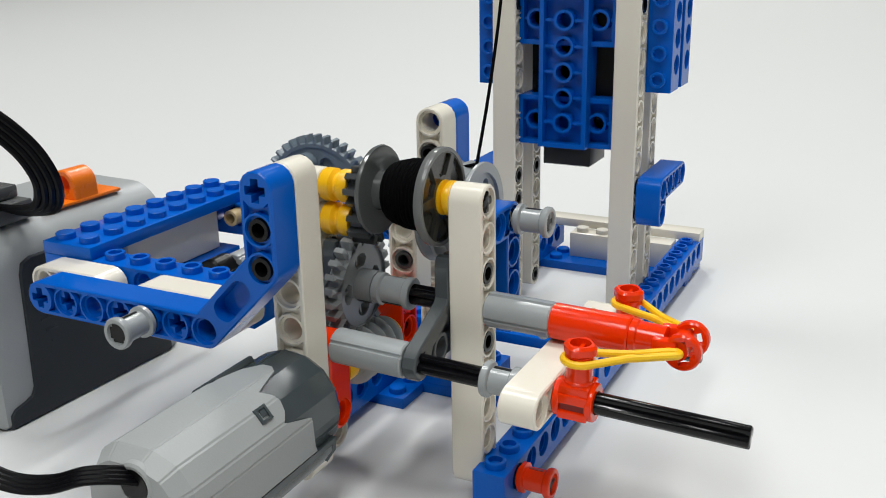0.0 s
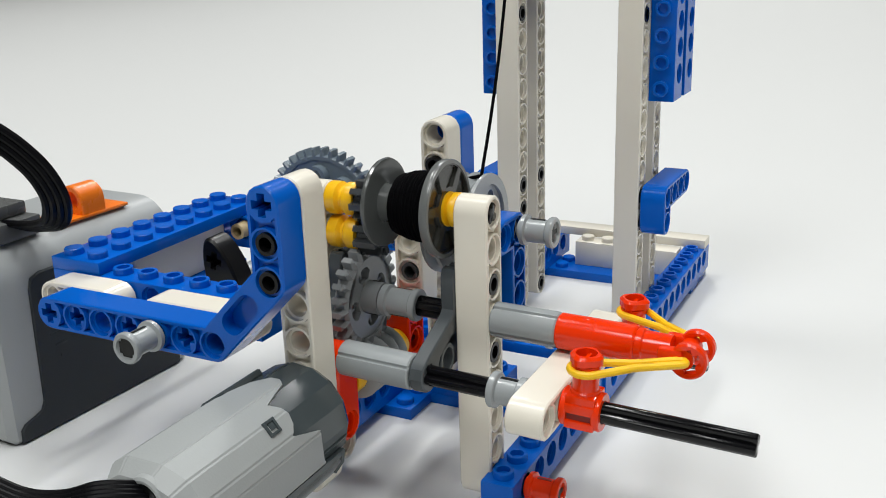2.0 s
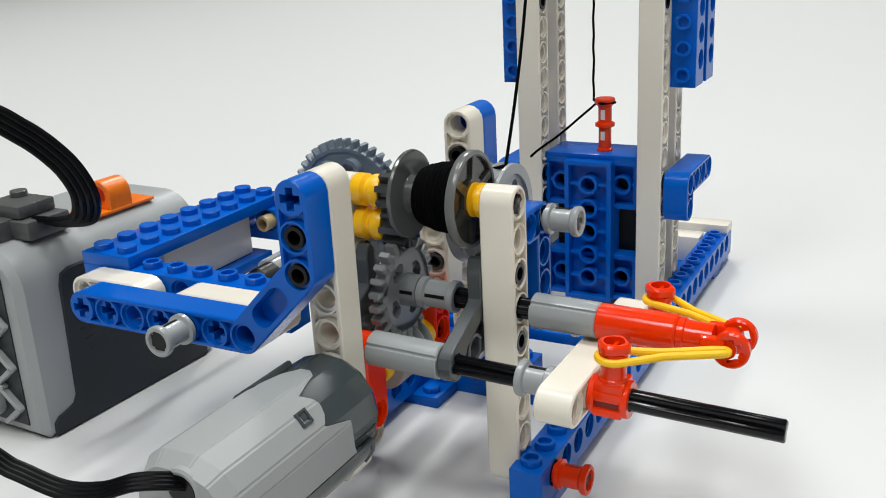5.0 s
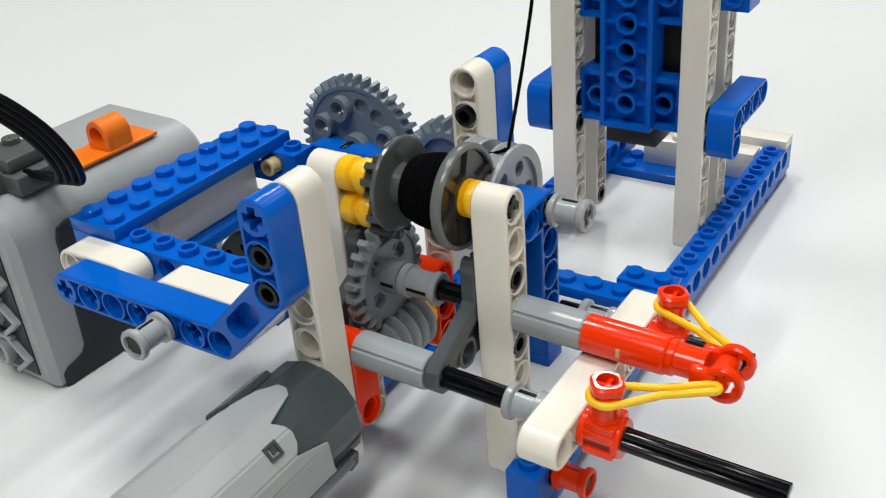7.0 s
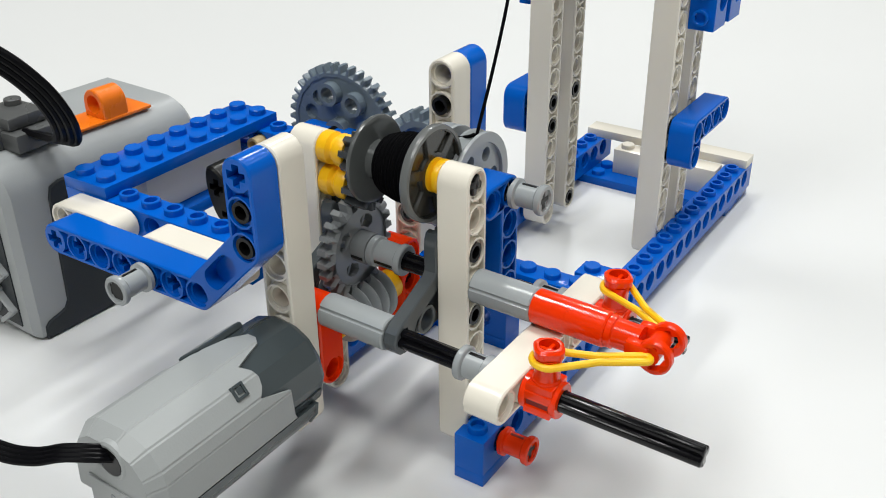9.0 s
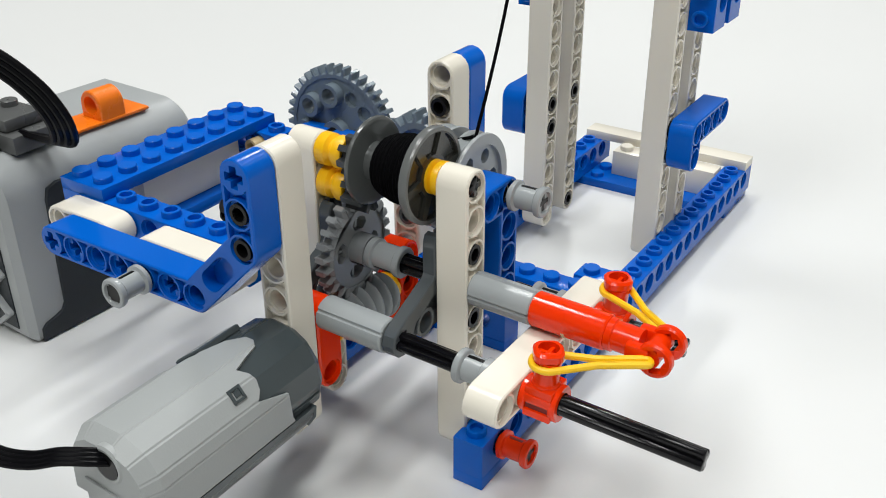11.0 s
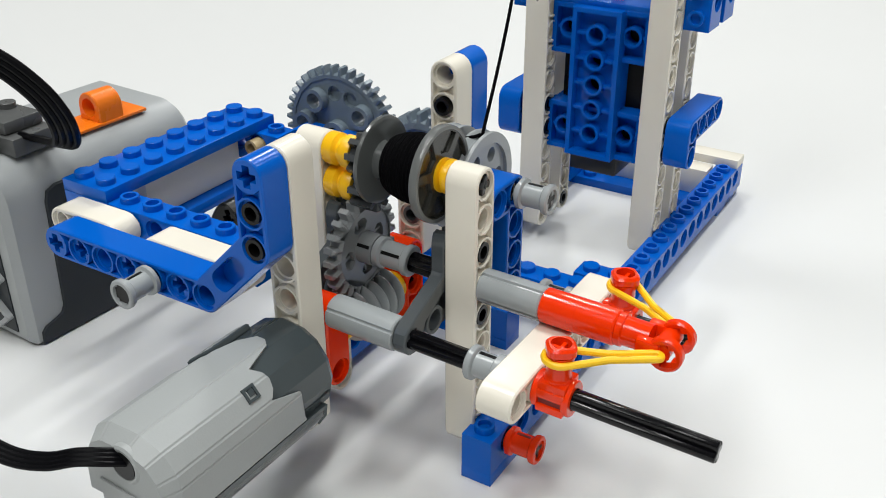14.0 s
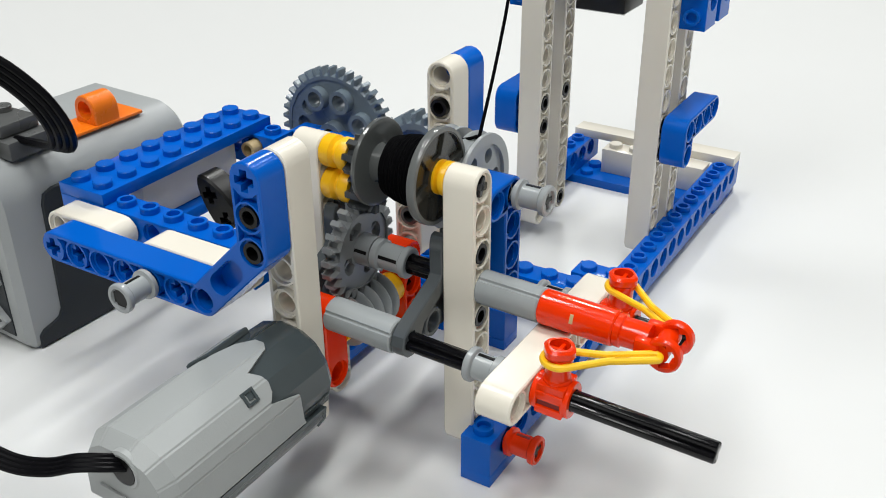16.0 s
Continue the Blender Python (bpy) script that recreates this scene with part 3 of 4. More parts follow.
def underside(parent, name, u0, v0, u1, v1, y, tubes, label="", deep=5.0):
    """A brick seen from below, standing upright: rim, sunk floor and hollow tubes that open into the inside."""
    bm = bmesh.new()
    slab(bm, rect(u0 + 0.05, v0, u1 - 0.05, v1), [("through", tuple(rect(u0 + 1.5, v0 + 1.5, u1 - 1.5, v1 - 1.5)))], deep, 0.12, along("Y", 0, y + deep / 2, 0))
    slab(bm, rect(u0 + 1.4, v0 + 1.4, u1 - 1.4, v1 - 1.4), [("bore", tx, tz, 2.42) for tx, tz in tubes], 1.2, 0.05, along("Y", 0, y + deep - 0.7, 0))
    body = part(name, bm, BLUE, parent, label)
    for tx, tz in tubes:
        bm = bmesh.new()
        lathe(bm, [(3.25, 0.2 - deep), (3.25, 0), (2.4, 0), (2.4, 0.2 - deep)], along("Y", tx, y + 0.3, tz), 20, True)
        part("tube", bm, BLUE, body)
        bm = bmesh.new()
        for a, b in ((max(u0 + 1, tx - 7), tx - 3.1), (tx + 3.1, min(u1 - 1, tx + 7))):
            if b - a > 0.4:
                box(bm, a, y + 1.2, tz - 0.45, b, y + deep - 1.3, tz + 0.45, 0)
        part("rib", bm, BLUE, body)
    return body


def carriage():
    """The car that slides in the tower; its bottom is at z = 0 of its own space."""
    c = thing("hoist_car", "blue brick hoist car with black weight and red hook pin", "toy elevator car")
    underside(c, "front_plate", -32, 0, -16, 48, 117.6, [(-24, 8 * i) for i in range(1, 6)], "blue two-by-six plate showing its underside")
    for z in (0, 32):
        underside(c, "side_plate", -40, z, -8, z + 16, 120.9, [(-13.6, z + 8), (-34.4, z + 8)], "blue plate showing its underside")
    for z in (0, 32):
        for nm, b in (("brick_side", (-39.8, 126.0, z + 0.1, -38.2, 134, z + 15.9)), ("brick_side", (-9.8, 126.0, z + 0.1, -8.2, 134, z + 15.9)),
                      ("brick_wall", (-38.1, 126.0, z + 0.1, -9.9, 134, z + 1.6)), ("brick_wall", (-38.1, 126.0, z + 14.3, -9.9, 134, z + 15.8))):
            bm = bmesh.new()
            box(bm, *b, 0.15)
            part(nm, bm, BLUE, c)
    for x in (-31.8, -17.7):
        bm = bmesh.new()
        box(bm, x, 122.7, 16.1, x + 1.5, 134, 31.9, 0.15)
        part("brick_wall", bm, BLUE, c)
    bm = bmesh.new()
    box(bm, -39.8, 134, 0, -8.2, 137.6, 47.9, 0.15)
    part("back_plate", bm, BLUE, c)
    bm = bmesh.new()
    box(bm, -39.9, 121.0, 47.95, -8.1, 137.7, 49.6, 0.15)
    part("top_tile", bm, BLUE, c, "smooth blue top tile")
    bm = bmesh.new()
    box(bm, -31.5, 121.5, -6.4, -15.5, 137, 0, 0.4)
    part("weight", bm, WEIGHT, c, "black weight block")
    # Black filler added so the car's hollow inside looks shaded.
    bm = bmesh.new()
    box(bm, -38.0, 127.4, 1.8, -10.0, 133.9, 46.0, 0.3)
    part("weight_core", bm, BLACK, c, "black block that darkens the inside of the car")
    bm = bmesh.new()
    lathe(bm, [(0, 49.3), (2.6, 49.3), (2.6, 50.2), (2.1, 50.6), (2.1, 57.2), (3.2, 57.8), (3.2, 58.8), (2.2, 59.4), (2.2, 64.0), (2.6, 64.6), (3.3, 65.2), (3.3, 66.6), (3.0, 67.0), (0, 67.0)], Matrix.Translation((-21.5, 128, 0)), 22)
    pin = part("hook_pin", bm, RED, c, "red flanged pin with slots")
    for z0, z1 in ((53.4, 56.2), (60.2, 63.4)):
        bm = bmesh.new()
        box(bm, -22.2, 125.68, z0, -20.8, 126.2, z1, 0)
        part("slot", bm, WHITE, pin, "slot through the pin")
    bm = bmesh.new()
    pts = curve_points([(-23.5, 127, 65.8), (-27, 124, 62.5), (-34, 119, 56), (-39, 113.2, 52.0), (-41, 111, 50.0)], 8)
    sweep(bm, pts, ring(8, 0.42))
    sweep(bm, curve_points([(-24.8, 128, 65.6), (-21.5, 124.7, 65.7), (-18.2, 128, 65.6), (-21.5, 131.3, 65.5), (-24.8, 128, 65.9)], 6), ring(8, 0.45))
    part("cord_tail", bm, THREAD, c, "loose black cord end tied to the pin")
    return c


def hoist_line():
    """The cord above the car, in short straight lengths that gather at the top pulley as the car rises."""
    h = thing("hoist_line", "thin black cord from the car's pin up to the pulley", "cord")
    out = []
    for k in range(8):
        bm = bmesh.new()
        sweep(bm, [(0.12 * math.sin(a * 2.1 + k), 0.12 * math.cos(a * 1.7), 20.4 * a / 6) for a in range(7)], ring(7, 0.4))
        out.append(part("cord_length", bm, THREAD, h, at=Matrix.Translation(Vector((-24, 128, 75 + 20 * k)) * MM)))
    return out


# ---- gears, drum, pulley ----
def drum():
    d = thing("winding_drum", "dark grey winding drum with black cord between two yellow bushes", "toy winch drum", at=Matrix.Translation(Vector((1.3, 8, 73)) * MM))
    axle(d, "drum_axle", "X", 46.4, -47.2, 0, 0)
    bm = bmesh.new()
    lathe(bm, [(2.5, -28.2), (6, -28.2), (9.1, -28.0), (9.9, -27.6), (10.1, -27.1), (9.9, -26.6), (9.1, -26.4), (6.0, -26.8), (4.5, -26.6), (4.3, -25.8), (4.3, -21)], along("X", 0, 0, 0), 44)
    part("flange", bm, FLANGE, d, "thin dark grey flange with a hub")
    bm = bmesh.new()
    lathe(bm, [(4.3, -23.6), (5.8, -23.4), (7.0, -22.0), (7.4, -20.0), (7.6, -17.6), (7.5, -13.2), (4.3, -12.9)], along("X", 0, 0, 0), 36)
    part("cord_winding", bm, THREAD, d, "wound black cord")
    bm = bmesh.new()
    pts = []
    for k in range(12 * 24 + 1):
        q = k / 24
        a = 2 * math.pi * q
        rr = 5.9 + 1.6 * math.sin(min(1.0, (q + 0.6) / 8) * math.pi / 2)
        pts.append((-23.2 + 0.82 * q + 0.2 * math.sin(a * 1.7), rr * math.cos(a), rr * math.sin(a)))
    sweep(bm, pts, ring(6, 0.5), up=(1, 0, 0))
    part("cord_turn", bm, THREAD, d)
    bm = bmesh.new()
    spokes = []
    for k in range(6):
        a0, a1 = math.radians(60 * k + 5), math.radians(60 * k + 55)
        lp = [(4.9 * math.cos(a), 4.9 * math.sin(a)) for a in (a0 + 0.14, (a0 + a1) / 2, a1 - 0.14)]
        lo = [(9.6 * math.cos(a), 9.6 * math.sin(a)) for a in (a1, a1 * 0.75 + a0 * 0.25, (a0 + a1) / 2, a1 * 0.25 + a0 * 0.75, a0)]
        spokes.append(("pocket", tuple(lo[::-1] + lp[::-1]), 0.7))
    slab(bm, ring(44, 10.6), spokes, 1.7, 0.3, along("X", -12.0, 0, 0))
    part("spoked_wheel", bm, OLIVE, d, "dark spoked end wheel with a pale rim")
    bm = bmesh.new()
    lathe(bm, [(9.8, -12.9), (10.7, -12.9), (10.85, -12.6), (10.85, -11.3), (10.7, -11.0), (9.9, -11.0), (9.8, -11.4)], along("X", 0, 0, 0), 44, True)
    part("rim", bm, RIM, d, "mid grey wheel rim")
    for x, L in ((-41.2, 7.4), (-12.1, 3.8)):
        bm = bmesh.new()
        lathe(bm, [(2.3, 0), (3.7, 0), (3.85, 0.3), (3.85, L * 0.36), (2.95, L * 0.46), (2.95, L * 0.54), (3.85, L * 0.64), (3.85, L - 0.3), (3.7, L), (2.3, L)], along("X", x, 0, 0))
        part("bush", bm, YELLOW, d, "yellow bush")
    bm = bmesh.new()
    slab(bm, gear_loop(8, 4.9, 2.9, 0.34), [], 7.0, 0.3, along("X", -30.6, 0, 0))
    part("pinion", bm, DARK, d, "dark grey eight-tooth gear")
    return d


def idler():
    g = thing("idler_gear", "dark grey eight-tooth gear with a yellow bush beside the upright", "toy gear", at=Matrix.Translation(Vector((1.3, 8, 65)) * MM))
    bm = bmesh.new()
    L = 7.4
    lathe(bm, [(0, 0), (3.7, 0), (3.85, 0.3), (3.85, L * 0.36), (2.95, L * 0.46), (2.95, L * 0.54), (3.85, L * 0.64), (3.85, L - 0.3), (3.7, L), (0, L)], along("X", -41.2, 0, 0))
    part("bush", bm, YELLOW, g, "yellow bush")
    bm = bmesh.new()
    slab(bm, gear_loop(8, 4.9, 2.9, 0.34), [], 6.0, 0.2, along("X", -30.6, 0, 0))
    part("pinion", bm, DARK, g)
    axle(g, "short_axle", "X", 18, -46, 0, 0)
    return g


def shaft():
    s = thing("sliding_shaft", "sliding shaft with grey gear, grey joiner and red sleeve", "toy shaft", at=Matrix.Translation(Vector((0, 8, 49)) * MM))
    axle(s, "shaft_axle", "X", 62, -46, 0, 0)
    bm = bmesh.new()
    wells = []
    for k in range(4):
        a0, a1 = math.radians(90 * k + 21), math.radians(90 * k + 69)
        inner = [(4.6 * math.cos(a), 4.6 * math.sin(a)) for a in (a1 - 0.1, (a0 + a1) / 2, a0 + 0.1)]
        outer = [(q * math.cos(a0 + (a1 - a0) * i / 6), q * math.sin(a0 + (a1 - a0) * i / 6)) for i, q in enumerate((6.4, 7.4, 7.7, 7.8, 7.7, 7.4, 6.4))]
        wells.append(("through", tuple(outer + inner)))
    slab(bm, gear_loop(24, 12.8, 10.5, 0.36), [("bore", 0, 0, 9.9)], 3.8, 0.75, along("X", -33.2, 0, 0))
    slab(bm, ring(40, 10.2), wells, 2.6, 0.2, along("X", -33.2, 0, 0))
    lathe(bm, [(2.4, -35.6), (3.7, -35.6), (3.9, -35.3), (3.9, -27.8), (2.4, -27.6)], along("X", 0, 0, 0), 24)
    gear = part("gear", bm, GEAR, s, "grey twenty-four-tooth gear")
    # Black strips on the gear's hub, shade of slots that aren't cut.
    for sy in (-1, 1):
        bm = bmesh.new()
        box(bm, -31.6, 3.82 * sy - 0.15, -0.4, -28.3, 3.82 * sy + 0.15, 0.4, 0)
        part("slot", bm, BLACK, gear, "black strip drawn as a shaded slot")
    for k in range(4):
        a = math.radians(90 * k + 45)
        c, sn = math.cos(a), math.sin(a)
        bm = bmesh.new()
        slab(bm, [(3.7 * c + 0.4 * sn, 3.7 * sn - 0.4 * c), (8.0 * c + 0.4 * sn, 8.0 * sn - 0.4 * c), (8.0 * c - 0.4 * sn, 8.0 * sn + 0.4 * c), (3.7 * c - 0.4 * sn, 3.7 * sn + 0.4 * c)], [], 1.4, 0.1, along("X", -33.6, 0, 0))
        part("spoke", bm, GEAR, gear)
    bm = bmesh.new()
    lathe(bm, [(2.4, 0), (3.7, 0), (3.75, 0.3), (3.75, 1.6), (3.2, 2.0), (3.2, 7.4), (3.75, 7.8), (3.75, 9.0), (3.5, 9.3), (2.4, 9.3)], along("X", -27.6, 0, 0))
    hub = part("hub", bm, GREY, s, "light grey split bush")
    # Slots of the split bush, only their shade laid on in black.
    for sy in (-1, 1):
        bm = bmesh.new()
        box(bm, -25.4, 3.12 * sy - 0.15, -0.4, -20.4, 3.12 * sy + 0.15, 0.4, 0)
        part("slot", bm, BLACK, hub, "black strip drawn as a shaded slot")
    bm = bmesh.new()
    slab(bm, fluted(), [], 15.0, 0.3, along("X", 7.9, 0, 0))
    part("axle_joiner", bm, GREY, s, "light grey faceted axle joiner")
    bm = bmesh.new()
    lathe(bm, [(0, 15.4), (3.6, 15.4), (3.9, 15.7), (3.9, 31.9), (3.6, 32.3), (0, 32.3)], along("X", 0, 0, 0), 32)
    sl = part("sleeve", bm, RED, s, "glossy red sleeve")
    bm = bmesh.new()
    lathe(bm, [(3.86, 23.3), (3.93, 23.4), (3.93, 23.7), (3.86, 23.8)], along("X", 0, 0, 0), 32)
    part("seam", bm, RED, sl)
    bm = bmesh.new()
    box(bm, 23.1, 3.6, -1.0, 23.9, 3.97, 1.0, 0.05)
    part("slot", bm, TAN, sl, "small tan slot in the sleeve")
    return s


def shaft_end():
    e = thing("shaft_end", "red twin-ring end piece on the sliding shaft", "toy connector", at=Matrix.Translation(Vector((0, 8, 49)) * MM))
    bm = bmesh.new()
    lathe(bm, [(0, 31.7), (3.3, 32.2), (3.6, 32.5), (3.6, 33.7), (3.2, 34.0), (3.1, 39.5), (0, 39.5)], along("X", 0, 0, 0), 26)
    part("neck", bm, RED, e)
    for y in (-3.6, 3.6):
        bm = bmesh.new()
        slab(bm, ring(26, 3.8), [("through", tuple(cross_loop(0, 0, 2.5, 1.25, 0.3)))], 2.1, 0.4, along("Y", 43.7, y, 0))
        part("ring", bm, RED, e, "red ring with a cross hole")
        bm = bmesh.new()
        box(bm, 37.5, y - 1.3, -2.2, 42.6, y + 1.3, 2.2, 0.7)
        part("cheek", bm, RED, e)
    bm = bmesh.new()
    lathe(bm, [(0, -4), (2.2, -4), (2.2, 4), (0, 4)], along("Y", 42.6, 0, 0), 18)
    part("hinge_bar", bm, RED, e)
    return e


def band_half(name, parent, r_here, r_there, reach, close):
    """Half of a stretched band: the bend round the origin and two strands along +x that close in on the far radius and then run side by side."""
    pts = [(reach, r_there, 0), (close, r_there, 0)] + [(r_here * math.cos(q), r_here * math.sin(q), 0) for q in [math.pi / 2 + math.pi * k / 12 for k in range(13)]] + [(close, -r_there, 0), (reach, -r_there, 0)]
    bm = bmesh.new()
    sweep(bm, pts, [(0.72 * math.cos(q), 0.82 * math.sin(q)) for q in [2 * math.pi * k / 10 for k in range(10)]])
    return part(name, bm, RUBBER, parent)


def band_aim(post, slide):
    """Poses of the two halves, in metres, for a slide of the shaft."""
    tip = Vector((43.0 + slide, 8 + (5.7 if post[1] > 8 else -5.7), 48.4))
    p = Vector(post)
    d = (tip - p).normalized()
    side = Vector((0, 0, 1)).cross(d).normalized()
    turn = Matrix((d, side, d.cross(side))).transposed().to_4x4()
    return Matrix.Translation(p * MM) @ turn, Matrix.Translation(tip * MM) @ turn @ Matrix.Rotation(math.pi, 4, "Z")


POSTS = [(27.4, -8.6, 48.9), (27.4, 23.6, 48.9)]


def rubber_bands():
    out = []
    for post in POSTS:
        e = thing("rubber_band", "stretched yellow rubber band from red post to shaft end", "rubber band", "rubber bands")
        m = band_aim(post, 0.0)
        n = (Vector((43.0, 8 + (5.7 if post[1] > 8 else -5.7), 48.4)) - Vector(post)).length
        a, c = band_half("post_bend", e, 3.2, 1.05, 0.72 * n, 0.5 * n), band_half("end_bend", e, 1.05, 1.05, 0.44 * n, 0.2 * n)
        a.matrix_basis, c.matrix_basis = m
        out.append((post, a, c))
    return out


def worm():
    w = thing("worm_gear", "light grey worm gear with yellow bush on the motor axle", "toy gear", at=Matrix.Translation(Vector((-32, 0, 33)) * MM))
    bm = bmesh.new()
    n = 28
    rows = []
    for k in range(80):
        y = 0.5 + k * 0.2
        row = []
        for i in range(n):
            a = 2 * math.pi * i / n
            r = 4.6 + 1.9 * math.cos(2 * math.pi * y / 3.2 - a)
            row.append(bm.verts.new((r * math.cos(a), y, r * math.sin(a))))
        rows.append(row)
    for a, b in zip(rows, rows[1:]):
        for i in range(n):
            bm.faces.new((a[i], a[(i + 1) % n], b[(i + 1) % n], b[i]))
    bm.faces.new(rows[0])
    bm.faces.new(rows[-1][::-1])
    part("thread", bm, GREY, w)
    bm = bmesh.new()
    lathe(bm, [(2.3, 0), (3.7, 0), (3.85, 0.3), (3.85, 3.4), (3.7, 3.7), (2.3, 3.7)], along("Y", 0, 20.4, 0))
    part("bush", bm, YELLOW, w, "yellow bush")
    bm = bmesh.new()
    lathe(bm, [(2.3, 0), (3.7, 0), (3.85, 0.3), (3.85, 3.4), (3.7, 3.7), (2.3, 3.7)], along("Y", 0, 0.2, 0))
    part("bush", bm, YELLOW, w, "yellow bush")
    axle(w, "worm_axle", "Y", 44, 0, -18, 0)
    return w


def big_gear():
    g = thing("big_gear", "large slate grey forty-tooth gear behind the frame", "toy gear", at=Matrix.Translation(Vector((-78.5, 62, 50.6)) * MM))
    bm = bmesh.new()
    wells = []
    bosses = [(11.6 * math.cos(math.radians(d - 31)), 11.6 * math.sin(math.radians(d - 31))) for d in (0, 45, 135, 180, 225, 315)]
    for x, z in bosses:
        wells.append(("bore", x, z, 2.3))
    for d in (90, 270):
        for e in (-14, 14):
            q = math.radians(d - 31 + e)
            wells.append(("pocket", tuple(ring(10, 2.4, 11.8 * math.cos(q), 11.8 * math.sin(q))), 1.6))
    wells.append(("cross", 0, 0))
    slab(bm, ring(48, 17.8), wells, 3.0, 0.3, along("Y", 0, 0, 0))
    slab(bm, gear_loop(40, 20.0, 17.9, 0.3), [("bore", 0, 0, 16.6)], 3.8, 0.4, along("Y", 0, 0, 0))
    part("toothed_disc", bm, SLATE, g)
    bm = bmesh.new()
    lathe(bm, [(2.4, -2.0), (4.2, -2.0), (4.0, 4.6), (2.4, 4.6)], along("Y", 0, 0, 0), 22, True)
    part("hub", bm, SLATE, g)
    for x, z in bosses:
        bm = bmesh.new()
        lathe(bm, [(2.35, -2.0), (3.6, -2.0), (3.5, 4.4), (2.35, 4.4)], along("Y", x, 0, z), 18, True)
        part("boss", bm, SLATE, g)
    axle(g, "gear_axle", "Y", 14, 0, -9, 0)
    return g


def crank():
    g = thing("egg_cam", "black egg-shaped cam on a light grey axle joiner", "toy cam", at=Matrix.Translation(Vector((-77, 14, 44)) * MM))
    bm = bmesh.new()
    a = math.radians(208)
    c2 = (8 * math.cos(a), 8 * math.sin(a))
    egg = [(4.0 * math.cos(a) + (5.3 * math.cos(q) + 1.2 * math.cos(2 * q)) * 1.55 * math.cos(a) - 5.0 * math.sin(q) * math.sin(a),
            4.0 * math.sin(a) + (5.3 * math.cos(q) + 1.2 * math.cos(2 * q)) * 1.55 * math.sin(a) + 5.0 * math.sin(q) * math.cos(a)) for q in [2 * math.pi * k / 32 for k in range(32)]]
    slab(bm, egg, [("cross", 0, 0), ("cross", *c2)], 7.0, 0.6, along("Y", 0, 0, 0))
    part("cam_plate", bm, BLACK, g)
    bm = bmesh.new()
    slab(bm, fluted(), [], 15.0, 0.3, along("Y", 0, 11.2, 0))
    part("axle_joiner", bm, GREY, g, "light grey axle joiner")
    axle(g, "cam_axle", "Y", 42, 0, -2.5, 0)
    return g


def side_gear():
    g = thing("side_gear", "small dark gear meshing behind the drum", "toy gear", at=Matrix.Translation(Vector((-49, 62, 51)) * MM))
    bm = bmesh.new()
    slab(bm, gear_loop(20, 12.0, 9.6, 0.3), [("pocket", tuple(ring(20, 7.5)), 1.5)], 6, 0.4, along("Y", 0, 0, 0))
    part("toothed_disc", bm, SLATE, g)
    axle(g, "gear_axle", "Y", 16, 0, -12, 0)
    return g


def pulley(x, label):
    p = thing("pulley_wheel", label, "toy pulley", "pulley wheels", at=Matrix.Translation(Vector((x, 24, 65)) * MM))
    bm = bmesh.new()
    wells = [("through", tuple(ring(14, 1.75, 6.9 * math.cos(math.radians(60 * k)), 6.9 * math.sin(math.radians(60 * k))))) for k in range(6)]
    slab(bm, ring(36, 10.4), wells, 2.4, 0.2, along("X", 0, 0, 0))
    slab(bm, ring(20, 3.6), [], 6.2, 0.2, along("X", 0, 0, 0))
    lathe(bm, [(9.7, -2.1), (12.1, -2.1), (12.2, -1.8), (12.2, -1.3), (10.9, 0), (12.2, 1.3), (12.2, 1.8), (12.1, 2.1), (9.7, 2.1)], along("X", 0, 0, 0), 40, True)
    part("wheel", bm, GREY, p)
    axle(p, "pulley_axle", "X", 18, -9, 0, 0)
    return p


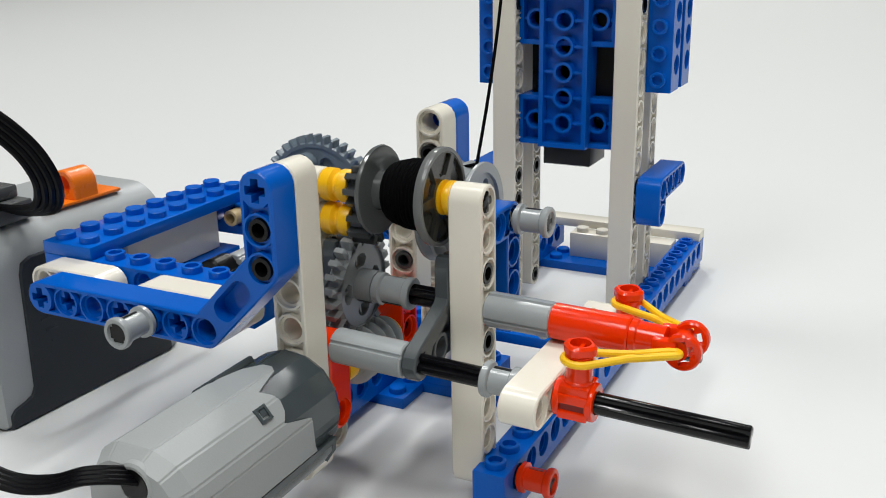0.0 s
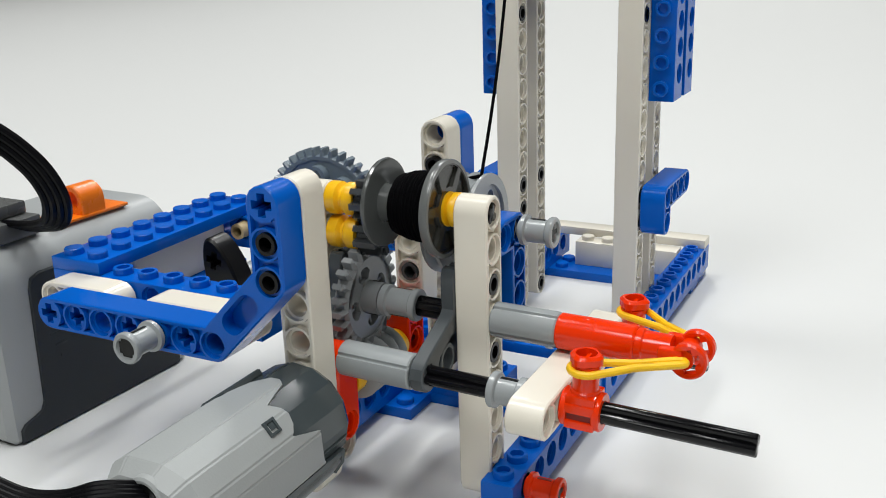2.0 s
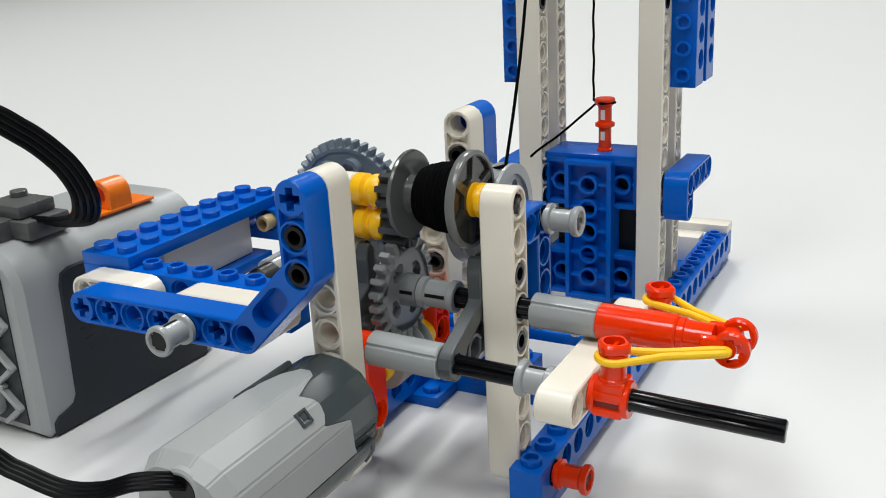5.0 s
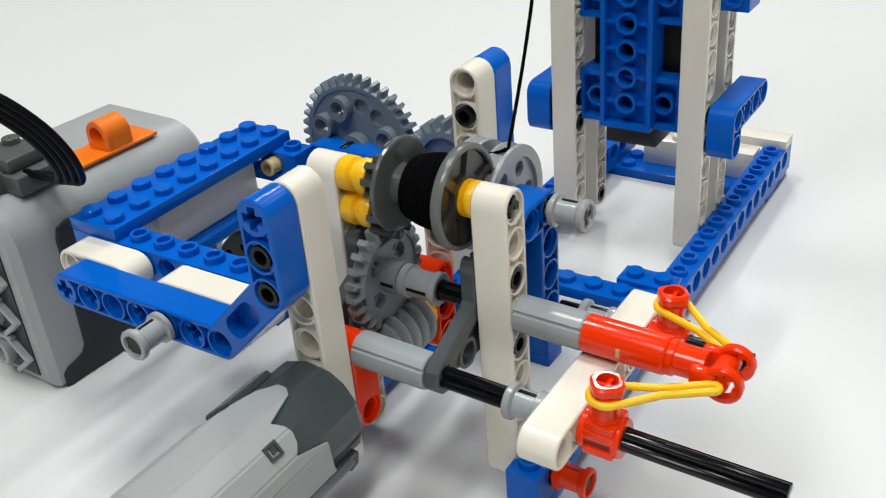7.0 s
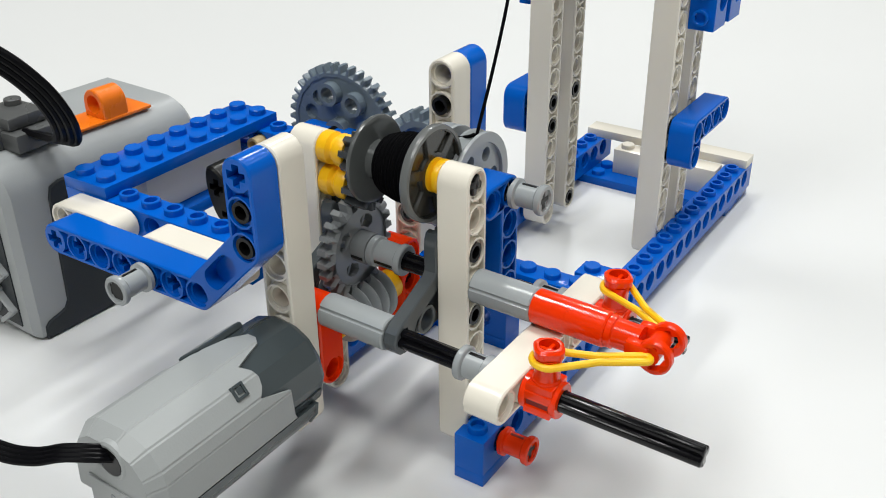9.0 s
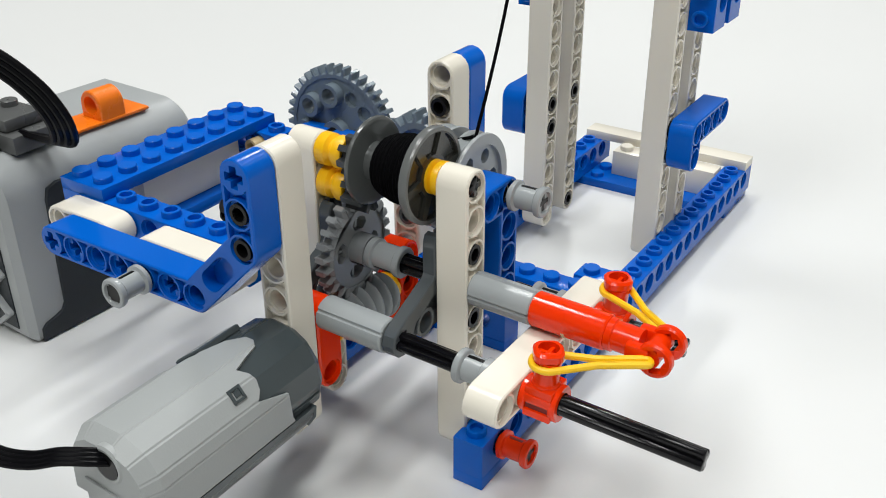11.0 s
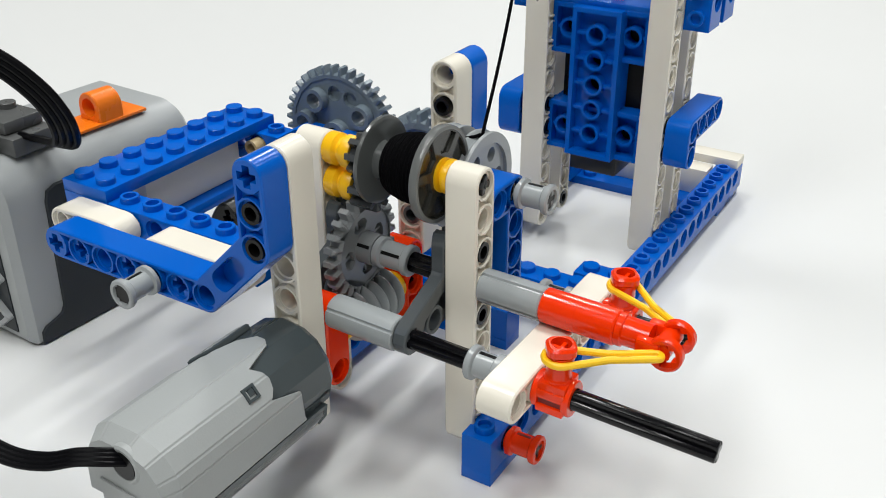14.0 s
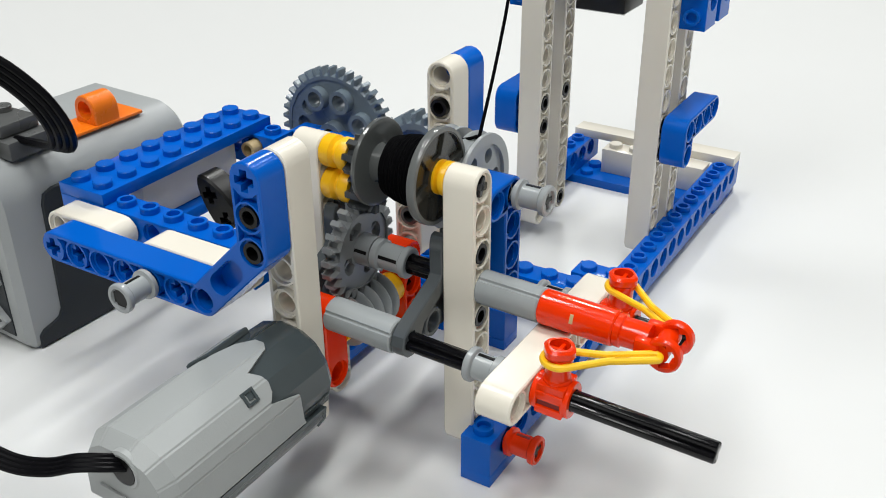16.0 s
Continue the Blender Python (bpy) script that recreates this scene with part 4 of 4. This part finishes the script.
# ---- motor, battery box, cables ----
def motor():
    m = thing("electric_motor", "light and dark grey block motor lying beside the upright", "toy motor", at=Matrix.Translation(Vector((-32, 0, 33)) * MM))
    # outer shell: flats whose front edge zigzags over the dark nose (angle, front)
    edge = [(-21, -30), (-14, -30.7), (8, -31.2), (17, -31.3), (22, -35), (28.4, -39.4), (37, -37.6), (46, -37), (55, -37.4), (64.6, -38.7), (70, -34.6), (74, -31), (82, -29.6), (92, -29.6),
            (104, -33), (112, -40), (120, -46), (130, -47), (139, -42), (152, -30), (170, -29), (201, -29)]
    # ridges of the shell (angle, distance from the axis)
    ridges = [(-21, 12.9), (15, 12.6), (29, 13.1), (50, 13.2), (76, 12.5), (112, 13.0), (131, 13.0), (155, 12.2), (201, 12.4)]
    angles = sorted([a for a, y in edge if min(abs(a - c) for c, r in ridges) > 2.2] + [c + d for c, r in ridges for d in (-1.8, 0, 1.8) if -21 <= c + d <= 201])

    def face(a):
        for (a0, r0), (a1, r1) in zip(ridges, ridges[1:]):
            if a <= a1:
                p, q = math.radians(a0), math.radians(a1)
                x0, z0, x1, z1, c, sn = r0 * math.cos(p), r0 * math.sin(p), r1 * math.cos(q), r1 * math.sin(q), math.cos(math.radians(a)), math.sin(math.radians(a))
                return (x0 * z1 - x1 * z0) / (c * (z1 - z0) - sn * (x1 - x0)) - (0.22 if a in (a0, a1) else 0.0)
        return ridges[-1][1]

    def front(a):
        for (a0, y0), (a1, y1) in zip(edge, edge[1:]):
            if a <= a1:
                return y0 + (y1 - y0) * max(0.0, a - a0) / (a1 - a0)
        return edge[-1][1]

    rim = [(face(a) * math.cos(math.radians(a)), face(a) * math.sin(math.radians(a)), front(a)) for a in angles]
    bm = bmesh.new()
    backs = [bm.verts.new((u * 0.84, -68.6, v * 0.84)) for u, v, y in rim]
    mids = [bm.verts.new((u, -65.4, v)) for u, v, y in rim]
    fronts = [bm.verts.new((u, y, v)) for u, v, y in rim]
    inner = [bm.verts.new((u * 0.93, y + 0.2, v * 0.93)) for u, v, y in rim]
    for rows in ((backs, mids), (mids, fronts), (fronts, inner)):
        a, b = rows
        for i in range(len(rim) - 1):
            bm.faces.new((a[i], a[i + 1], b[i + 1], b[i]))
    bm.faces.new(backs)
    part("shell", bm, MOTOR, m, "light grey faceted motor shell", smooth=7.0)
    bm = bmesh.new()
    lathe(bm, [(0, -55), (11.4, -55), (11.8, -32), (12.0, -27), (11.8, -21.0), (11.0, -19.6), (0, -19.6)], Matrix.Rotation(-math.pi / 2, 4, "X"), 15)
    part("nose", bm, NOSE, m, "rounded dark grey motor nose", smooth=14.0)
    for a in (-12, 100):
        bm = bmesh.new()
        c, sn = math.cos(math.radians(a)), math.sin(math.radians(a))
        sweep(bm, [(11.6 * c, -32, 11.6 * sn), (11.8 * c, -27, 11.8 * sn), (11.6 * c, -21.4, 11.6 * sn)], ring(6, 0.3))
        part("nose_rib", bm, NOSE, m)
    bm = bmesh.new()
    slab(bm, [(-41.5, -2.2), (-29.5, -2.4), (-27, -1.6), (-26.6, 2.2), (-38.5, 2.2)], [], 1.6, 0.3, Matrix.Rotation(math.radians(-35), 4, "Y") @ Matrix.Translation((0, 0, 12.3)) @ Matrix(((0, 1, 0, 0), (1, 0, 0, 0), (0, 0, 1, 0), (0, 0, 0, 1))))
    part("side_rib", bm, NOSE, m, "raised dark rib along the nose")
    bm = bmesh.new()
    low = [(12.05, -4.6), (-11.4, -4.6), (-11.5, -7.0), (-9.0, -10.4), (9.6, -10.4), (11.7, -7.2)]
    slab(bm, low[::-1], [], 41.6, 0.4, Matrix.Translation((0, -44.6, 0)) @ along("Y", 0, 0, 0))
    part("base", bm, NOSE, m, "dark grey lower housing")
    bm = bmesh.new()
    to = Matrix.Translation((9.2, -42.8, 9.35)) @ Matrix.Rotation(math.radians(50.5), 4, "Y")
    for b in ((-1.6, -1.6, -0.3, 1.6, -1.0, 0.3), (-1.6, 1.0, -0.3, 1.6, 1.6, 0.3), (-1.6, -1.0, -0.3, -1.0, 1.0, 0.3), (1.0, -1.0, -0.3, 1.6, 1.0, 0.3), (-0.9, -0.5, -0.3, 0.6, 0.9, 0.12)):
        box(bm, *b, 0.05)
    bmesh.ops.transform(bm, matrix=to, verts=bm.verts)
    part("square_latch", bm, NOSE, m, "small square latch")
    bm = bmesh.new()
    lathe(bm, [(3.0, -0.6), (3.0, 0.6), (3.2, 0.8), (3.7, 0.8), (4.2, 0.4), (4.4, -0.6)], along("Y", 1.4, -68.1, 6.6), 26, True)
    part("cable_boss", bm, MOTOR, m)
    # Black disc inside the boss, the opening's shade as flat colour.
    bm = bmesh.new()
    lathe(bm, [(0, 0), (3.0, 0), (3.0, 0.3), (0, 0.3)], along("Y", 1.4, -68.6, 6.6), 18)
    part("cable_hole", bm, BLACK, m, "black disc drawn as a shaded cable opening")
    bm = bmesh.new()
    slab(bm, [(-6.0, -9.0), (6.6, -9.0), (7.0, -1.2), (6.2, -0.4), (-6.0, 0.6)], [], 0.7, 0.15, along("Y", 0, -68.7, 0))
    plate_ob = part("mark_plate", bm, MOTOR, m)
    bm = bmesh.new()
    lathe(bm, [(0.3, 0), (0.75, 0), (0.75, 0.12), (0.3, 0.12)], along("Y", 0.6, -69.05, -2.2), 12, True)
    for x0, x1 in ((-2.4, -0.6), (0.2, 1.6), (2.2, 3.4)):
        box(bm, x0, -69.15, -6.2, x1, -69.0, -4.6, 0.03)
    part("moulded_mark", bm, GREY, plate_ob, "unreadable moulded mark on the motor end")
    return m


def battery_box():
    """Built with its lower front edge at the origin, then set down slightly turned."""
    b = thing("battery_box", "grey battery box with dark side panel and orange switch", "battery box",
              at=Matrix.Translation(Vector((-131.2, -18.3, 0)) * MM) @ Matrix.Rotation(math.radians(-2.4), 4, "Z"))
    bm = bmesh.new()
    prof = [(-49, 0.2), (-1.2, 0.2), (0, 1.4), (0, 43)] + [(-11 + 11 * math.cos(math.radians(a)), 43.5 + 11 * math.sin(math.radians(a))) for a in range(10, 91, 10)] + [(-40, 54.5), (-46, 52), (-49, 47)]
    slab(bm, prof, [], 68, 2.0, along("Y", 0, 34, 0))
    part("case", bm, CASE, b, "light grey rounded case")
    bm = bmesh.new()
    slab(bm, [(3.0, 0.3), (63, 0.3), (63.5, 1), (63.5, 42), (62, 45), (59, 46.2), (16.5, 46.2), (13.6, 45), (12.6, 42), (11.6, 9.5), (10.4, 7.4), (8.4, 6.6), (4.6, 5.6), (3.2, 4.2)], [], 1.2, 0.4, along("X", 0.1, 0, 0))
    lid = part("side_lid", bm, CASE_DARK, b, "dark grey battery lid")
    for k in range(4):
        bm = bmesh.new()
        box(bm, 0.62, 15.5 + 1.2 * k, 30.5 - 3.4 * k, 0.95, 26.5 - 2.4 * k, 31.3 - 3.4 * k, 0.1)
        part("grip_rib", bm, CASE_DARK, lid)
    # Dark sheet on the flat end: a recess's shade given as colour.
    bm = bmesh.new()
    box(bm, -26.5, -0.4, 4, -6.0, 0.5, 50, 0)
    rec = part("end_recess", bm, CASE_DARK, b, "dark sheet standing in for the shaded recess behind the bracing")
    for k in range(4):
        z0 = 3.5 + 12.2 * k
        for p, q in (((-13.5, z0 + 0.8), (-7.0, z0 + 5.8)), ((-7.0, z0 + 5.8), (-13.5, z0 + 11.0)), ((-26, z0 + 11.6), (-12.5, z0 + 11.6))):
            if q[1] > 50:
                continue
            bm = bmesh.new()
            slab(bm, stadium([p, q], 0.7, 4), [], 2.6, 0.2, along("Y", 0, -0.9, 0))
            part("bracing_rib", bm, CASE, rec)
        if k < 3:
            bm = bmesh.new()
            lathe(bm, [(2.9, -1.0), (4.2, -1.0), (4.2, 2.6), (3.9, 2.9), (3.1, 2.9), (2.9, 2.6)], along("Y", -18.6, -0.3, z0 + 5.8), 22, True)
            part("battery_tube", bm, CASE, rec, "round grey tube end")
    bm = bmesh.new()
    box(bm, -17.2, 28.6, 54.2, -5.6, 56, 55.2, 0.3)
    sw = part("switch_plate", bm, ORANGE, b, "orange switch plate")
    bm = bmesh.new()
    out = [(-4.6, 0), (4.6, 0), (4.6, 3.6)] + [(4.6 * math.cos(math.radians(a)), 4.0 + 4.6 * math.sin(math.radians(a))) for a in range(15, 180, 15)] + [(-4.6, 3.6)]
    slab(bm, out, [("bore", 0, 4.1, 2.9)], 8.6, 0.35, along("Y", -10.5, 43.5, 55))
    part("switch_knob", bm, ORANGE, sw, "orange switch knob with a round hole")
    return b


def plug():
    p = thing("cable_plug", "dark grey stacked cable plug on the battery box", "plug")
    bm = bmesh.new()
    box(bm, -160, -14, 54.4, -142.5, 0, 60.2, 0.6)
    part("socket", bm, MIDGREY, p)
    bm = bmesh.new()
    box(bm, -156, -8, 54.5, -135.6, 6.5, 59.8, 0.6)
    part("body", bm, MIDGREY, p)
    bm = bmesh.new()
    box(bm, -154, -7, 59.9, -139.5, 5.5, 63.6, 0.7)
    part("top", bm, MIDGREY, p)
    bm = bmesh.new()
    lathe(bm, [(2.4, 0), (2.4, 1.6), (2.2, 1.8), (0, 1.8)], Matrix.Translation((-149.5, 2, 63.5)), 18)
    part("stud", bm, MIDGREY, p)
    # Black blocks in place of contact openings, coloured as their shade.
    bm = bmesh.new()
    for x in (-152, -147.5, -143):
        box(bm, x, -7.25, 56.4, x + 1.6, -6.9, 58.2, 0)
    part("contact", bm, BLACK, p, "black blocks drawn as shaded contact openings")
    return p


def ribbon_strand(ctrl, up, cx, n=14, r=1.02):
    bm = bmesh.new()
    sweep(bm, curve_points(ctrl, n), [(cx + r * math.cos(a), r * math.sin(a)) for a in [2 * math.pi * k / 8 for k in range(8)]], up)
    return bm


def cables():
    c = thing("power_cable", "flat black four-strand cable from the motor to the battery plug", "cable")
    for i in range(4):
        cx = (i - 1.5) * 1.7
        part("strand", ribbon_strand(PLUG_RUN, (0.2, -0.5, -0.9), cx), CABLE, c)
        part("motor_strand", ribbon_strand(MOTOR_RUN, (0.1, -0.6, 0.8), cx * 0.52, 14, 0.6), CABLE, c)


PLUG_RUN = [(-138, -1, 58.2), (-127, -3, 59.6), (-115, -7, 63.0), (-108.2, -11, 69), (-107, -13.5, 75), (-109, -16.5, 81.5), (-114.5, -21, 88.5), (-123, -28, 95), (-150, -42, 101), (-200, -60, 90), (-216, -90, 50)]
MOTOR_RUN = [(-30.2, -66.0, 39.8), (-31.9, -70.5, 42.3), (-36, -74.0, 43.0), (-41.5, -76.5, 41.4), (-48, -79.0, 41.6), (-56, -81.5, 45.0), (-68, -84, 48.5), (-110, -88, 38), (-160, -92, 14), (-200, -100, 18), (-216, -95, 44), (-216, -90, 50)]


def cord(parent):
    """The cord from the drum over the pulley to the tower's top."""
    bm = bmesh.new()
    sweep(bm, curve_points([(-18.5, 16.6, 73), (-14.5, 19, 76), (-10.9, 22, 76.6), (-10, 24, 76.7), (-10.1, 26, 77.2), (-13.2, 45, 106), (-20, 76, 163.5), (-26, 107, 221)], 6), ring(8, 0.4))
    part("hoist_cord", bm, THREAD, parent, "thin black cord running up to the tower's top")


# ---- moving things ----
DT = 0.1
HEIGHT = [(0.0, 60.0), (2.6, 133.0), (4.35, 133.0), (4.65, 6.6), (5.5, 6.6), (6.3, 26.0), (6.5, 32.5), (7.0, 42.0), (7.5, 53.0), (8.0, 66.5), (10.4, 133.0), (11.72, 133.0), (12.0, 6.6), (12.85, 6.6), (13.2, 13.0), (13.5, 21.3), (16.0, 87.0)]
SLIDE = [(0.0, 0.0), (3.2, 0.0), (3.4, 0.5), (3.6, 1.0), (3.8, 2.2), (4.0, 3.4), (4.2, 4.6), (4.5, 6.3), (4.7, 4.0), (5.0, 3.0), (5.4, 0.4), (5.5, 0.0), (11.0, 0.0), (11.3, 1.8), (11.5, 3.3), (11.7, 3.7), (11.8, 5.0), (12.0, 6.4), (12.1, 4.6), (12.3, 3.6), (12.5, 2.8), (13.0, 0.4), (13.1, 0.0), (16.0, 0.0)]

SPIN = [(0.0, -50.0), (1.0, 34.0), (8.0, 624.0), (12.0, 942.0), (14.0, 1112.0), (16.0, 1280.0)]

SAG = Matrix.Rotation(math.radians(1.1), 4, "Y")


def at_time(rows, t):
    for (t0, a), (t1, b) in zip(rows, rows[1:]):
        if t <= t1:
            return a + (b - a) * max(0.0, t - t0) / (t1 - t0)
    return rows[-1][1]


def motions():
    steps = [round(k * DT, 3) for k in range(int(16 / DT) + 1)]
    for k, ob in enumerate(LINE):
        walk(ob, [(t, Matrix.Translation(Vector((-24.6, 128, min(at_time(HEIGHT, t) + 65.8 + 20 * k, 205.0 + 0.01 * k))) * MM)) for t in steps])
    walk(CAR, [(t, Matrix.Translation((0.0008, 0, at_time(HEIGHT, t) * MM))) for t in steps])
    turn, rows_d, rows_i, rows_s, rows_e, rows_w, rows_g, rows_h, rows_c = 0.0, [], [], [], [], [], [], [], []
    last = None
    for t in steps:
        h = at_time(HEIGHT, t)
        dh = 0 if last is None else h - last
        last = h
        turn += max(-1.3, min(1.3, dh / 6.6))
        x = at_time(SLIDE, t) + 0.4
        s = -math.radians(at_time(SPIN, t))
        rows_d.append((t, pose(0.0013, 0.008, 0.073) @ Matrix.Rotation(-turn, 4, "X")))
        rows_i.append((t, pose(0.0013, 0.008, 0.065) @ Matrix.Rotation(0.39 + turn, 4, "X")))
        rows_s.append((t, pose(x * MM, 0.008, 0.049) @ SAG @ Matrix.Rotation(s, 4, "X")))
        rows_e.append((t, pose(x * MM, 0.008, 0.049) @ SAG))
        rows_w.append((t, pose(-0.032, 0, 0.033) @ Matrix.Rotation(8.0 * t, 4, "Y")))
        rows_g.append((t, pose(-0.0785, 0.062, 0.051) @ Matrix.Rotation(0.6 * (-s - math.radians(SPIN[0][1])), 4, "Y")))
        rows_c.append((t, pose(-0.077, 0.014, 0.044) @ Matrix.Rotation(0.6 * (-s - math.radians(SPIN[0][1])), 4, "Y")))
        rows_h.append((t, pose(-0.049, 0.062, 0.051) @ Matrix.Rotation(1.2 * s, 4, "Y")))
    for post, near, far in BANDS:
        walk(near, [(t, band_aim(post, at_time(SLIDE, t))[0]) for t in steps])
        walk(far, [(t, band_aim(post, at_time(SLIDE, t))[1]) for t in steps])
    for ob, rows in ((DRUM, rows_d), (IDLER, rows_i), (SHAFT, rows_s), (SHAFT_END, rows_e), (WORM, rows_w), (BIG, rows_g), (CRANK, rows_c), (SIDE, rows_h)):
        walk(ob, rows)


setting()
FRAME = winch_frame()
fork(FRAME)
tower()
CAR = carriage()
LINE = hoist_line()
DRUM = drum()
IDLER = idler()
SHAFT = shaft()
SHAFT_END = shaft_end()
BANDS = rubber_bands()
WORM = worm()
BIG = big_gear()
CRANK = crank()
SIDE = side_gear()
pulley(-10, "light grey pulley wheel with round holes beside the upright")
pulley(-17.5, "light grey pulley wheel half hidden behind the drum")
motor()
battery_box()
plug()
cables()
cord(FRAME)
motions()
